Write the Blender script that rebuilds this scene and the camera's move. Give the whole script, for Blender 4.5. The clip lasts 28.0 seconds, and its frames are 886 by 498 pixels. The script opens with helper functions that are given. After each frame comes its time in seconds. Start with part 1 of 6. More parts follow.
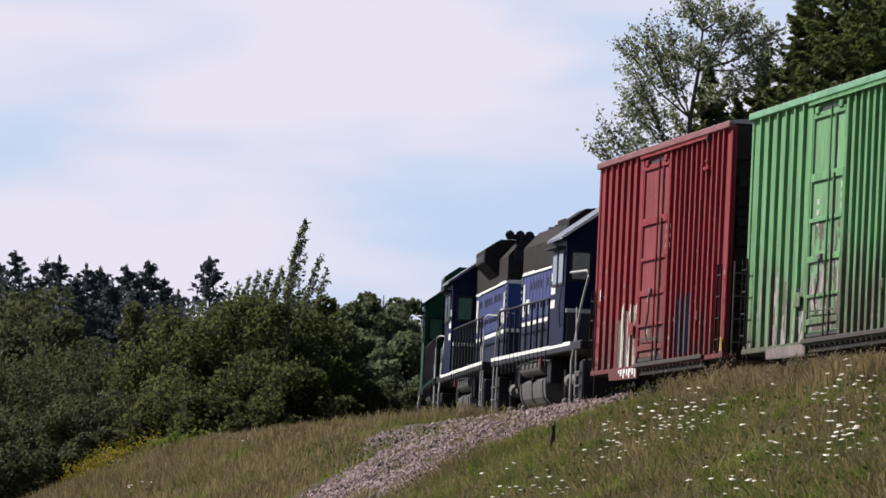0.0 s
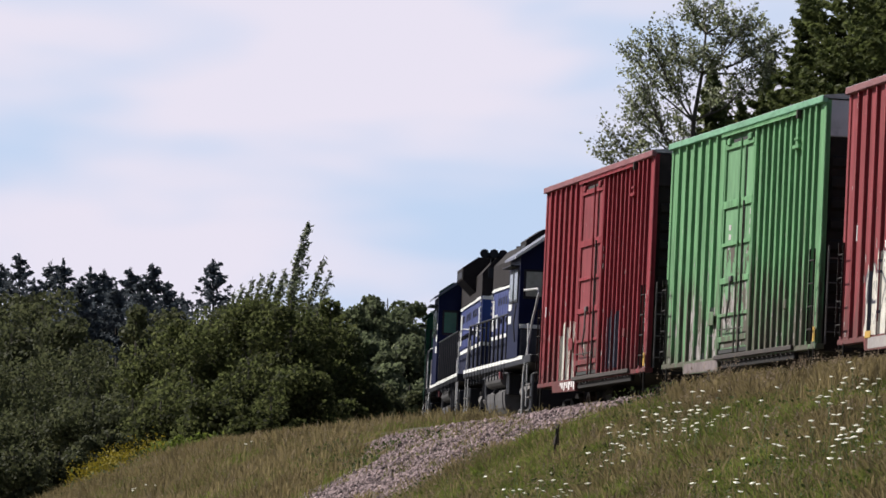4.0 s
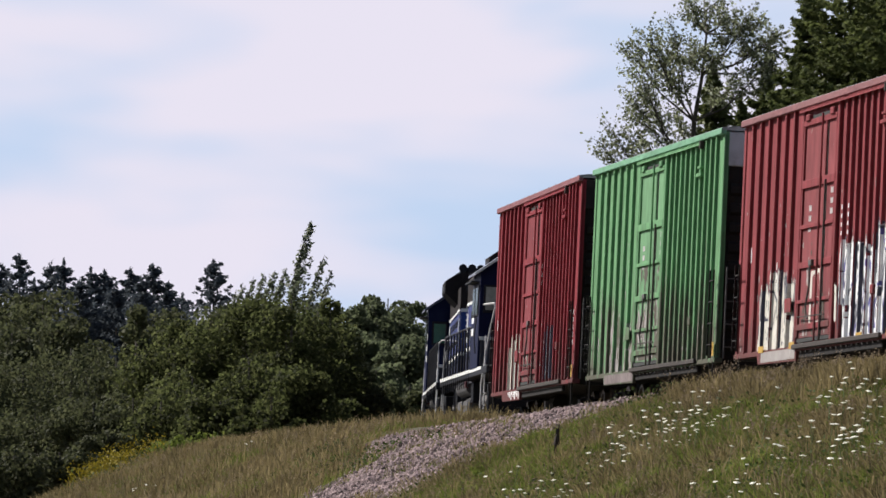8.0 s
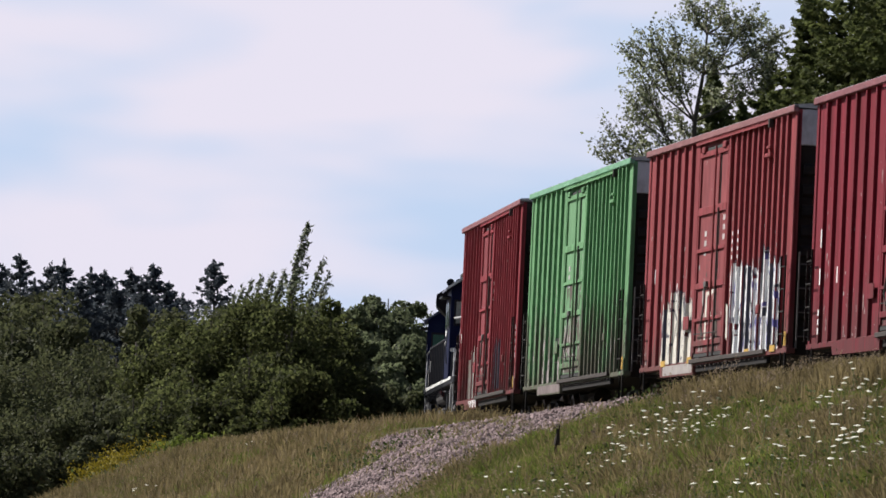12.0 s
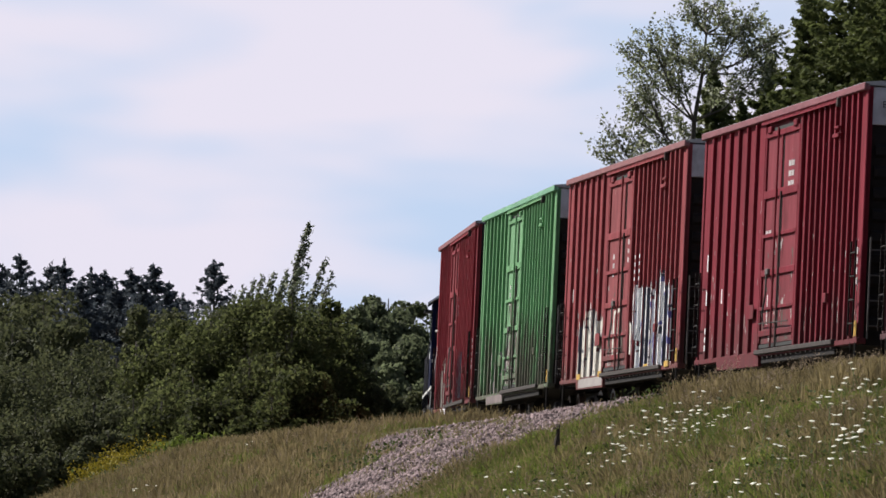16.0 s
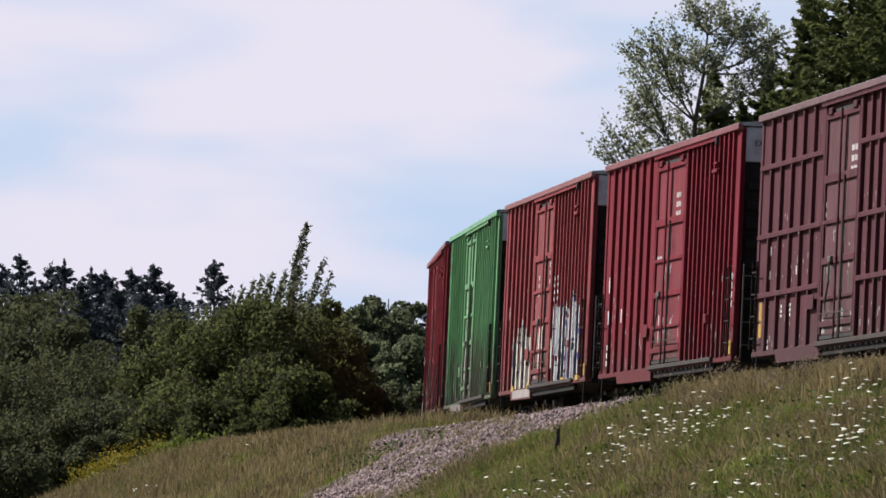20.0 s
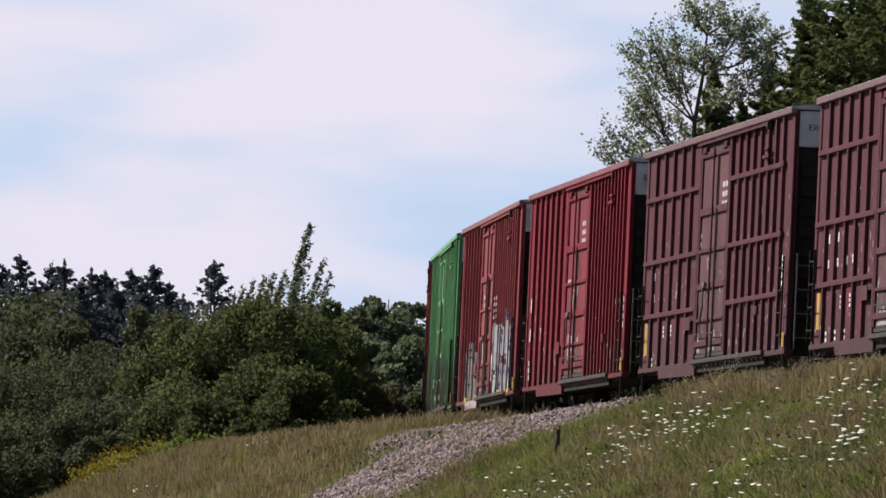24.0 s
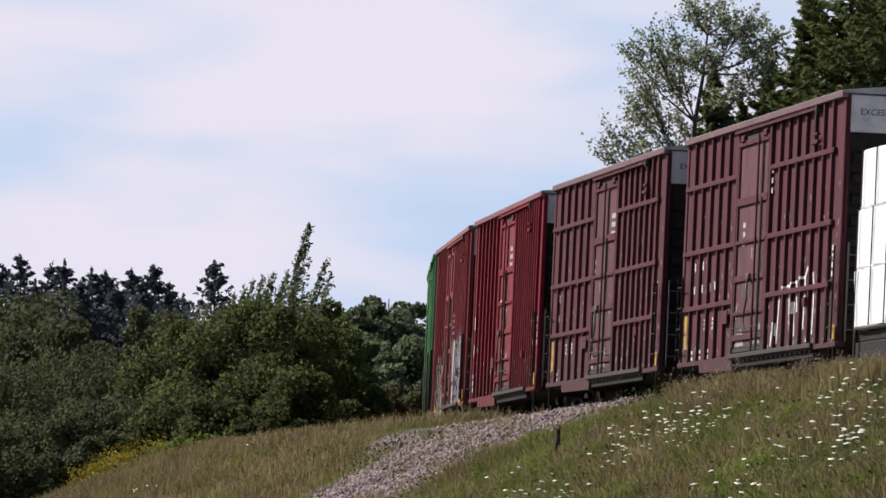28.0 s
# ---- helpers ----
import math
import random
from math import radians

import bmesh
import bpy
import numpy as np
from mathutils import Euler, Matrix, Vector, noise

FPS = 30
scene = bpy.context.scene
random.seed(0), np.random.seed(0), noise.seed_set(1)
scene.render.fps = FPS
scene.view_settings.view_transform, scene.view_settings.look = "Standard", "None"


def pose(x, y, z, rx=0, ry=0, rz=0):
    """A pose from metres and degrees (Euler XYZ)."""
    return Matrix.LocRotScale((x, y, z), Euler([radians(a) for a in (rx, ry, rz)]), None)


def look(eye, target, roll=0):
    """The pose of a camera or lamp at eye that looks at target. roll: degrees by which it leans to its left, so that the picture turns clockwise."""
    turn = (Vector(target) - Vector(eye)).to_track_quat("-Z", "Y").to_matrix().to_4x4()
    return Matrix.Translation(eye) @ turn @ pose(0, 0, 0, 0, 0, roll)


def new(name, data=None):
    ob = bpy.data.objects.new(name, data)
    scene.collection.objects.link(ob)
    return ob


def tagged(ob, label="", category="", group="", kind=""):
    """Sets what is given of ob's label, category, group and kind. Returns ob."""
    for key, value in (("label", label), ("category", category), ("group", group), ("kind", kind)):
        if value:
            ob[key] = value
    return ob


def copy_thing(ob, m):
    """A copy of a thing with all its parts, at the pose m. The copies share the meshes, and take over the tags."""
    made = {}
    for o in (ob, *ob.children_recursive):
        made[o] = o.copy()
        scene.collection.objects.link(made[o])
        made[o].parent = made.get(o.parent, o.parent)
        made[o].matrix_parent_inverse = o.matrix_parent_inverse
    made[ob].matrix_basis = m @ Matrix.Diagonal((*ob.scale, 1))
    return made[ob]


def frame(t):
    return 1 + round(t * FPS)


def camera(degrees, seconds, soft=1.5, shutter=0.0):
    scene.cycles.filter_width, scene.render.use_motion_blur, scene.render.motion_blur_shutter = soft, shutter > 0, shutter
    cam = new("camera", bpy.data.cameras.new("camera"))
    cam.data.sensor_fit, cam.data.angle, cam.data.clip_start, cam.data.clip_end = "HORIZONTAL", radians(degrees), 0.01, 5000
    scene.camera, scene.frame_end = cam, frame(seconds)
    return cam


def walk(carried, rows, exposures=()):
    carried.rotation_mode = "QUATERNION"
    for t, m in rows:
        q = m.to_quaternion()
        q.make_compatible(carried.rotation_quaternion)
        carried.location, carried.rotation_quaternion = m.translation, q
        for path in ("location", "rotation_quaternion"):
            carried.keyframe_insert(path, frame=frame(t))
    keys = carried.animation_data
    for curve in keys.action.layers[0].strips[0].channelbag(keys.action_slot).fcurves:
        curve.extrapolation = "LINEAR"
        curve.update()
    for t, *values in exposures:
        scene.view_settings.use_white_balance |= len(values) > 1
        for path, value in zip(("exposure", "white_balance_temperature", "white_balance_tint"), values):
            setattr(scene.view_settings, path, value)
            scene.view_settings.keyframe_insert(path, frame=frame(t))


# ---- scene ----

# ---- camera: a long lens on a tripod, settling in the first second ----
EYE = 1.6
PITCH = 2.2915
cam = camera(6.614, 28.0, soft=1.6)
ONE = 1 / 236.8  # degrees of turn for one unit of drift
DRIFT = [(0, -6.7, -5.6), (0.5, -3.2, -3.2), (1.0, -0.2, -0.8), (1.5, 0, 0), (5.5, 0.1, 0.1), (9, 0.9, 0.1), (14, 1.3, 0.5),
         (19, 1.6, 0.7), (22, 1.8, 1.2), (25, 2.0, 1.8), (28, 2.2, 1.3)]
walk(cam, [(t, pose(0, 0, EYE, 90 + PITCH + dy * ONE, 0, dx * ONE)) for t, dx, dy in DRIFT])

# ---- sky and sun ----
SUN_DIR = Vector((-0.64, 0.43, 0.64)).normalized()
world = bpy.data.worlds.new("sky")
scene.world = world
world.use_nodes = True
wn, wl = world.node_tree.nodes, world.node_tree.links
wn.clear()
sky = wn.new("ShaderNodeTexSky")
sky.sky_type, sky.sun_disc = "NISHITA", False
sky.sun_elevation = math.asin(SUN_DIR.z)
sky.sun_rotation = math.atan2(SUN_DIR.x, SUN_DIR.y)
sky.air_density, sky.dust_density, sky.ozone_density = 1.0, 1.2, 1.0


def wnode(kind, **values):
    n = wn.new(kind)
    for k, v in values.items():
        n.inputs[k].default_value = v
    return n


def build_sky():
    """Thin high cloud in slanting bands over a hazy blue sky."""
    geo = wn.new("ShaderNodeTexCoord")
    mapping = wnode("ShaderNodeMapping", Rotation=(0, radians(-14), 0), Scale=(16.0, 1.0, 48.0), Location=(0.55, 0, 0.42))
    wl.new(geo.outputs["Generated"], mapping.inputs["Vector"])
    big = wnode("ShaderNodeTexNoise", Scale=1.0, Detail=3.0, Roughness=0.45, Distortion=0.2)
    wl.new(mapping.outputs["Vector"], big.inputs["Vector"])
    ramp = wn.new("ShaderNodeValToRGB")
    ramp.color_ramp.elements[0].position, ramp.color_ramp.elements[1].position = 0.36, 0.60
    ramp.color_ramp.interpolation = "EASE"
    wl.new(big.outputs["Fac"], ramp.inputs["Fac"])
    skybg = wnode("ShaderNodeBackground", Strength=0.046)
    wl.new(sky.outputs["Color"], skybg.inputs["Color"])
    blue = wnode("ShaderNodeBackground", Color=(0.57, 0.71, 0.94, 1), Strength=0.725)
    cloud = wnode("ShaderNodeBackground", Color=(0.85, 0.81, 0.935, 1), Strength=0.735)
    clouds = wn.new("ShaderNodeMixShader")
    wl.new(ramp.outputs["Color"], clouds.inputs["Fac"])
    wl.new(blue.outputs["Background"], clouds.inputs[1])
    wl.new(cloud.outputs["Background"], clouds.inputs[2])
    # the veil is thick towards the horizon and thins overhead
    sep = wn.new("ShaderNodeSeparateXYZ")
    wl.new(geo.outputs["Generated"], sep.inputs["Vector"])
    high = wn.new("ShaderNodeMapRange")
    high.inputs["From Min"].default_value, high.inputs["From Max"].default_value = 0.075, 0.17
    high.inputs["To Min"].default_value, high.inputs["To Max"].default_value = 1.0, 0.06
    wl.new(sep.outputs["Z"], high.inputs["Value"])
    mix = wn.new("ShaderNodeMixShader")
    wl.new(high.outputs["Result"], mix.inputs["Fac"])
    wl.new(skybg.outputs["Background"], mix.inputs[1])
    wl.new(clouds.outputs["Shader"], mix.inputs[2])
    out = wn.new("ShaderNodeOutputWorld")
    wl.new(mix.outputs["Shader"], out.inputs["Surface"])


build_sky()
sun = new("sun", bpy.data.lights.new("sun", "SUN"))
sun.data.energy, sun.data.angle, sun.data.color = 5.0, radians(0.6), (1.0, 0.955, 0.89)
sun.matrix_world = look(SUN_DIR * 100, (0, 0, 0))
scene.view_settings.exposure = 0.38

# ---- the railway line: curvature along its length, then plan and height ----
CURVE_S = (-160, -44, -40, -5, 30, 65, 100, 180, 220)
CURVE_K = (0.0, 0.0, -0.00267, -0.00084, 0.00195, 0.00191, 0.00301, 0.00389, 0.00389)
SG = np.arange(-160, 221, 1.0)
_k = np.interp(SG, CURVE_S, CURVE_K)
_th = np.concatenate([[0], np.cumsum((_k[1:] + _k[:-1]) / 2)])
HEAD = _th - _th[160] + radians(-7.378)
_dx, _dy = np.sin(HEAD), np.cos(HEAD)
LX = np.concatenate([[0], np.cumsum((_dx[1:] + _dx[:-1]) / 2)])
LY = np.concatenate([[0], np.cumsum((_dy[1:] + _dy[:-1]) / 2)])
LX, LY = LX - LX[160] + 7.4623, LY - LY[160] + 124.891
LZ = EYE + 2.3696 + 0.00238 * SG
CANT = 2.61


def line_at(s):
    return Vector((np.interp(s, SG, LX), np.interp(s, SG, LY), np.interp(s, SG, LZ)))


def head_at(s):
    return float(np.interp(s, SG, HEAD))


def beside(s, w, up=0.0):
    """The place w metres left of the line, seen along the train's way."""
    p, a = line_at(s), head_at(s)
    return Vector((p.x - w * math.cos(a), p.y + w * math.sin(a), p.z + up))


def run(t):
    """How far the train has gone at t seconds."""
    q = t / 28.0
    return 60.017 * q + 27.312 * q**2 - 18.344 * q**3 + 11.437 * q**4 - 1.611 * q**5


def car_pose(s, half=6.2):
    a, b = line_at(s + half), line_at(s - half)
    c, d = (a + b) / 2, a - b
    return pose(c.x, c.y, c.z, CANT, -math.degrees(math.asin(d.z / d.length)), math.degrees(math.atan2(d.y, d.x)))


# ---- materials ----
def mat(name, colour, rough=0.6, metal=0.0, var=0.12, scale=6.0, second=None, stretch=(1, 1, 1), bump=0.0, bump_scale=40.0,
        per="object", amount=0.5, spec=0.5, chips=None, splash=None):
    """A painted or natural surface: a base colour with two scales of variation, a second colour in stains, and fine relief."""
    m = bpy.data.materials.new(name)
    m.use_nodes = True
    n, l = m.node_tree.nodes, m.node_tree.links
    bsdf = n["Principled BSDF"]
    bsdf.inputs["Roughness"].default_value = rough
    bsdf.inputs["Metallic"].default_value = metal
    bsdf.inputs["Specular IOR Level"].default_value = spec
    tc = n.new("ShaderNodeTexCoord")
    mp = n.new("ShaderNodeMapping")
    mp.inputs["Scale"].default_value = stretch
    l.new(tc.outputs["Object"], mp.inputs["Vector"])
    info = n.new("ShaderNodeObjectInfo")
    shift = n.new("ShaderNodeVectorMath")
    shift.operation = "MULTIPLY_ADD"
    l.new(info.outputs["Random"], shift.inputs[0])
    shift.inputs[1].default_value = (37.0, 19.0, 23.0)
    l.new(mp.outputs["Vector"], shift.inputs[2])
    n1 = n.new("ShaderNodeTexNoise")
    n1.inputs["Scale"].default_value, n1.inputs["Detail"].default_value = scale, 4.0
    n2 = n.new("ShaderNodeTexNoise")
    n2.inputs["Scale"].default_value, n2.inputs["Detail"].default_value = scale * 0.23, 3.0
    l.new(shift.outputs[0], n1.inputs["Vector"])
    l.new(shift.outputs[0], n2.inputs["Vector"])
    add = n.new("ShaderNodeMath")
    add.operation = "ADD"
    l.new(n1.outputs["Fac"], add.inputs[0])
    l.new(n2.outputs["Fac"], add.inputs[1])
    rng = n.new("ShaderNodeMapRange")
    rng.inputs["From Min"].default_value, rng.inputs["From Max"].default_value = 0.6, 1.4
    rng.inputs["To Min"].default_value, rng.inputs["To Max"].default_value = 1 - var * 1.6, 1 + var * 1.6
    l.new(add.outputs[0], rng.inputs["Value"])
    hsv = n.new("ShaderNodeHueSaturation")
    hsv.inputs["Color"].default_value = (*colour, 1)
    l.new(rng.outputs["Result"], hsv.inputs["Value"])
    last = hsv.outputs["Color"]
    if second:
        n3 = n.new("ShaderNodeTexNoise")
        n3.inputs["Scale"].default_value, n3.inputs["Detail"].default_value, n3.inputs["Roughness"].default_value = scale * 0.6, 6.0, 0.65
        l.new(shift.outputs[0], n3.inputs["Vector"])
        r = n.new("ShaderNodeMapRange")
        r.inputs["From Min"].default_value, r.inputs["From Max"].default_value = 0.50, 0.68
        r.inputs["To Max"].default_value = amount
        l.new(n3.outputs["Fac"], r.inputs["Value"])
        mx = n.new("ShaderNodeMix")
        mx.data_type = "RGBA"
        l.new(r.outputs["Result"], mx.inputs["Factor"])
        l.new(last, mx.inputs[6])
        mx.inputs[7].default_value = (*second, 1)
        last = mx.outputs[2]
    if chips:  # small pale flakes where paint has gone
        n4 = n.new("ShaderNodeTexNoise")
        n4.inputs["Scale"].default_value, n4.inputs["Detail"].default_value, n4.inputs["Roughness"].default_value = 3.2, 5.0, 0.75
        l.new(shift.outputs[0], n4.inputs["Vector"])
        r = n.new("ShaderNodeMapRange")
        r.inputs["From Min"].default_value, r.inputs["From Max"].default_value = 0.675, 0.70
        r.inputs["To Max"].default_value = 0.8
        l.new(n4.outputs["Fac"], r.inputs["Value"])
        mx = n.new("ShaderNodeMix")
        mx.data_type = "RGBA"
        l.new(r.outputs["Result"], mx.inputs["Factor"])
        l.new(last, mx.inputs[6])
        mx.inputs[7].default_value = (*chips, 1)
        last = mx.outputs[2]
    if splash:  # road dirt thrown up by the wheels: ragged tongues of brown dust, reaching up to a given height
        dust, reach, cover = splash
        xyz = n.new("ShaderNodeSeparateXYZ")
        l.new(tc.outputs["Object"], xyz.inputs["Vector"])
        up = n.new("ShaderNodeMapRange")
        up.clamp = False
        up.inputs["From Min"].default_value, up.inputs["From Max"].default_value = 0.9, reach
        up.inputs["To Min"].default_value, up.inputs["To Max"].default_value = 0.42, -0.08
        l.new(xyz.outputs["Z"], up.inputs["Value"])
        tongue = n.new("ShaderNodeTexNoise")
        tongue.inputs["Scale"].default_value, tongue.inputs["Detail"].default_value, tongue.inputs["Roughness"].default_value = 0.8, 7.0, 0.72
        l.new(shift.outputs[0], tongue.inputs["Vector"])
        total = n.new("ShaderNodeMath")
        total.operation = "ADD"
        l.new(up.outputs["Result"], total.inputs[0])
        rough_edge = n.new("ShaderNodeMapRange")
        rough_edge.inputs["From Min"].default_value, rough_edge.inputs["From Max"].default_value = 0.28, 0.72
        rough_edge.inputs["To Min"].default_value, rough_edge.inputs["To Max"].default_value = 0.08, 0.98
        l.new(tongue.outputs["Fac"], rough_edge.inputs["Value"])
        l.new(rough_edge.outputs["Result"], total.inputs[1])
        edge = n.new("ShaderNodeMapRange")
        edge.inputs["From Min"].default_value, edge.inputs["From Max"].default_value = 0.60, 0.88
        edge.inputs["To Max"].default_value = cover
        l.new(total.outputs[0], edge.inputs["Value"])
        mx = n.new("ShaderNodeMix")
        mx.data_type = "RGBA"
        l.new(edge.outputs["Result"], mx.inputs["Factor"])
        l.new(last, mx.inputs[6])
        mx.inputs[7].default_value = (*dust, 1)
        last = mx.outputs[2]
    if per == "island":
        geo = n.new("ShaderNodeNewGeometry")
        r = n.new("ShaderNodeMapRange")
        r.inputs["To Min"].default_value, r.inputs["To Max"].default_value = 0.25, 2.1
        l.new(geo.outputs["Random Per Island"], r.inputs["Value"])
        h2 = n.new("ShaderNodeHueSaturation")
        l.new(r.outputs["Result"], h2.inputs["Value"])
        l.new(last, h2.inputs["Color"])
        last = h2.outputs["Color"]
    l.new(last, bsdf.inputs["Base Color"])
    if bump:
        nb = n.new("ShaderNodeTexNoise")
        nb.inputs["Scale"].default_value, nb.inputs["Detail"].default_value = bump_scale, 3.0
        l.new(tc.outputs["Object"], nb.inputs["Vector"])
        b = n.new("ShaderNodeBump")
        b.inputs["Strength"].default_value, b.inputs["Distance"].default_value = bump, 0.02
        l.new(nb.outputs["Fac"], b.inputs["Height"])
        l.new(b.outputs["Normal"], bsdf.inputs["Normal"])
    return m


def leafy(name, colour, dry=None, through_light=0.35, spread=0.45, rough=0.7):
    """Leaves or blades: each island its own shade, some light passing through."""
    m = bpy.data.materials.new(name)
    m.use_nodes = True
    n, l = m.node_tree.nodes, m.node_tree.links
    bsdf = n["Principled BSDF"]
    bsdf.inputs["Roughness"].default_value = rough
    bsdf.inputs["Specular IOR Level"].default_value = 0.15
    geo = n.new("ShaderNodeNewGeometry")
    ramp = n.new("ShaderNodeValToRGB")
    e = ramp.color_ramp.elements
    dark = [c * (1 - spread) for c in colour]
    lit = [min(1, c * (1 + spread)) for c in colour]
    e[0].color, e[1].color = (*dark, 1), (*(dry or lit), 1)
    mid = e.new(0.62)
    mid.color = (*lit, 1)
    l.new(geo.outputs["Random Per Island"], ramp.inputs["Fac"])
    tc = n.new("ShaderNodeTexCoord")
    patch = n.new("ShaderNodeTexNoise")
    patch.inputs["Scale"].default_value, patch.inputs["Detail"].default_value = 0.9, 2.0
    l.new(tc.outputs["Object"], patch.inputs["Vector"])
    r = n.new("ShaderNodeMapRange")
    r.inputs["From Min"].default_value, r.inputs["From Max"].default_value = 0.3, 0.7
    r.inputs["To Min"].default_value, r.inputs["To Max"].default_value = 0.62, 1.38
    l.new(patch.outputs["Fac"], r.inputs["Value"])
    tone = n.new("ShaderNodeHueSaturation")
    l.new(r.outputs["Result"], tone.inputs["Value"])
    l.new(ramp.outputs["Color"], tone.inputs["Color"])
    l.new(tone.outputs["Color"], bsdf.inputs["Base Color"])
    tr = n.new("ShaderNodeBsdfTranslucent")
    l.new(tone.outputs["Color"], tr.inputs["Color"])
    mix = n.new("ShaderNodeMixShader")
    mix.inputs["Fac"].default_value = through_light
    l.new(bsdf.outputs["BSDF"], mix.inputs[1])
    l.new(tr.outputs["BSDF"], mix.inputs[2])
    l.new(mix.outputs["Shader"], n["Material Output"].inputs["Surface"])
    return m


STREAK = (5.0, 5.0, 0.7)
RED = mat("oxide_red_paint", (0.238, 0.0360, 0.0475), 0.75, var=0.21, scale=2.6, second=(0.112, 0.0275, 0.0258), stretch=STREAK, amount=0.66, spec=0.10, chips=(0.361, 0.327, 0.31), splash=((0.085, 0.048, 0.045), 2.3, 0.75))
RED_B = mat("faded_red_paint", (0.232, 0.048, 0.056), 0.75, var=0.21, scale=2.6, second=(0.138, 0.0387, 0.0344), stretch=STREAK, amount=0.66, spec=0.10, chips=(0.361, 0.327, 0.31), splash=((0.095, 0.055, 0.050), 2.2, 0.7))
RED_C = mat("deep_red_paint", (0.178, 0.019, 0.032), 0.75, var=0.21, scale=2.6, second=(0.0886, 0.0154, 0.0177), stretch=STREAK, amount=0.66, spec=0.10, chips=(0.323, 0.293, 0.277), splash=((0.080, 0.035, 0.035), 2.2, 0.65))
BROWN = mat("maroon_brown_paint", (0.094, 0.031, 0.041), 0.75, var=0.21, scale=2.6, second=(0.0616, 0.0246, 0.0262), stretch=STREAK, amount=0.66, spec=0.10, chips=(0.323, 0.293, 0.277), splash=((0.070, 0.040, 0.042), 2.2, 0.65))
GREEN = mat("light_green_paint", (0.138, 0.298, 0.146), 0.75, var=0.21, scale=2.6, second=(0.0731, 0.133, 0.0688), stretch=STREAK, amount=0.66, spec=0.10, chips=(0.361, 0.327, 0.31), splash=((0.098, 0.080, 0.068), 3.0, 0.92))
EAVES = {}  # each paint's paler, greyer tone along the eave
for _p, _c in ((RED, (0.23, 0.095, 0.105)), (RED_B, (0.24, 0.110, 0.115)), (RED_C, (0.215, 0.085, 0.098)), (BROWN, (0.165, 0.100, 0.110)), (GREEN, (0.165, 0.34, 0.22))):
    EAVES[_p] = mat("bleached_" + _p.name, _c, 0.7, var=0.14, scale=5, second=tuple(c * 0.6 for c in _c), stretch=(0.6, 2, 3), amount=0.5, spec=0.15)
DOORS = {}  # plug doors have weathered a little paler than the sides
for _p, _c in ((RED, (0.232, 0.050, 0.060)), (RED_B, (0.235, 0.062, 0.068)), (RED_C, (0.190, 0.036, 0.048)), (BROWN, (0.120, 0.055, 0.064)), (GREEN, (0.152, 0.300, 0.160))):
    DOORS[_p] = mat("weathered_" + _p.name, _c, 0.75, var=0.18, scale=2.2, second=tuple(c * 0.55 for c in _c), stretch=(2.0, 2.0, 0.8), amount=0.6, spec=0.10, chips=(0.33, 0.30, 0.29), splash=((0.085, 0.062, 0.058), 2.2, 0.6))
ROOF = mat("galvanised_roof", (0.308, 0.308, 0.323), 0.5, 0.4, second=(0.169, 0.131, 0.115), scale=3)
END_GREY = mat("pale_grey_end_panel", (0.48, 0.47, 0.51), 0.7, second=(0.19, 0.165, 0.165), scale=4, spec=0.2)
STEEL = mat("grimy_black_steel", (0.0169, 0.0146, 0.0146), 0.85, second=(0.0347, 0.0231, 0.0169), scale=8, spec=0.2)
GREASE = mat("greasy_brown_steel", (0.0577, 0.0477, 0.0447), 0.8, second=(0.027, 0.0193, 0.0169), scale=9, spec=0.2)
TANK = mat("dusty_grey_tank", (0.1, 0.0963, 0.1), 0.8, second=(0.0539, 0.0462, 0.0423), scale=5, spec=0.1)
GREY_STEEL = mat("weathered_grey_steel", (0.115, 0.108, 0.108), 0.75, second=(0.0924, 0.0616, 0.0462), scale=8, spec=0.2)
RAIL = mat("rail_steel", (0.123, 0.0847, 0.0655), 0.5, 0.5, second=(0.077, 0.0385, 0.0231), scale=12)
WHITE = mat("white_paint", (0.78, 0.78, 0.76), 0.6, var=0.06, second=(0.5, 0.48, 0.45), scale=6, amount=0.3)
YELLOW = mat("yellow_paint", (0.46, 0.27, 0.03), 0.7, second=(0.25, 0.15, 0.05), scale=9, amount=0.7)
BLACK = mat("black_paint", (0.02, 0.02, 0.025), 0.5, spec=0.12)
GRAFFITI = mat("white_spray_paint", (0.84, 0.84, 0.84), 0.55, var=0.05, second=(0.50, 0.46, 0.46), scale=9, amount=0.25, spec=0.2)
GRAFFITI_DARK = mat("dark_blue_spray_paint", (0.035, 0.035, 0.06), 0.5, second=(0.12, 0.10, 0.12), scale=9)
STENCIL = mat("worn_stencil_white", (0.52, 0.49, 0.49), 0.7, var=0.15, second=(0.25, 0.18, 0.18), scale=9, amount=0.6)
GRAFFITI_CREAM = mat("cream_spray_paint", (0.62, 0.59, 0.52), 0.6, var=0.10, second=(0.34, 0.29, 0.26), scale=7, amount=0.5)
GRAFFITI_BLUE = mat("violet_blue_spray_paint", (0.10, 0.09, 0.30), 0.6, second=(0.05, 0.05, 0.14), scale=7)
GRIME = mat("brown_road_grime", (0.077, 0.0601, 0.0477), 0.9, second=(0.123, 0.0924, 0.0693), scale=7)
SEAM_DARK = mat("black_door_seal", (0.012, 0.012, 0.012), 0.8)
DUSTY_PRIMER = mat("dusty_pinkish_primer", (0.20, 0.165, 0.165), 0.8, var=0.2, second=(0.11, 0.085, 0.08), scale=7, spec=0.1)
GREY_PRIMER = mat("pale_primer_patch", (0.323, 0.293, 0.285), 0.7, second=(0.424, 0.408, 0.385), scale=7, spec=0.15)
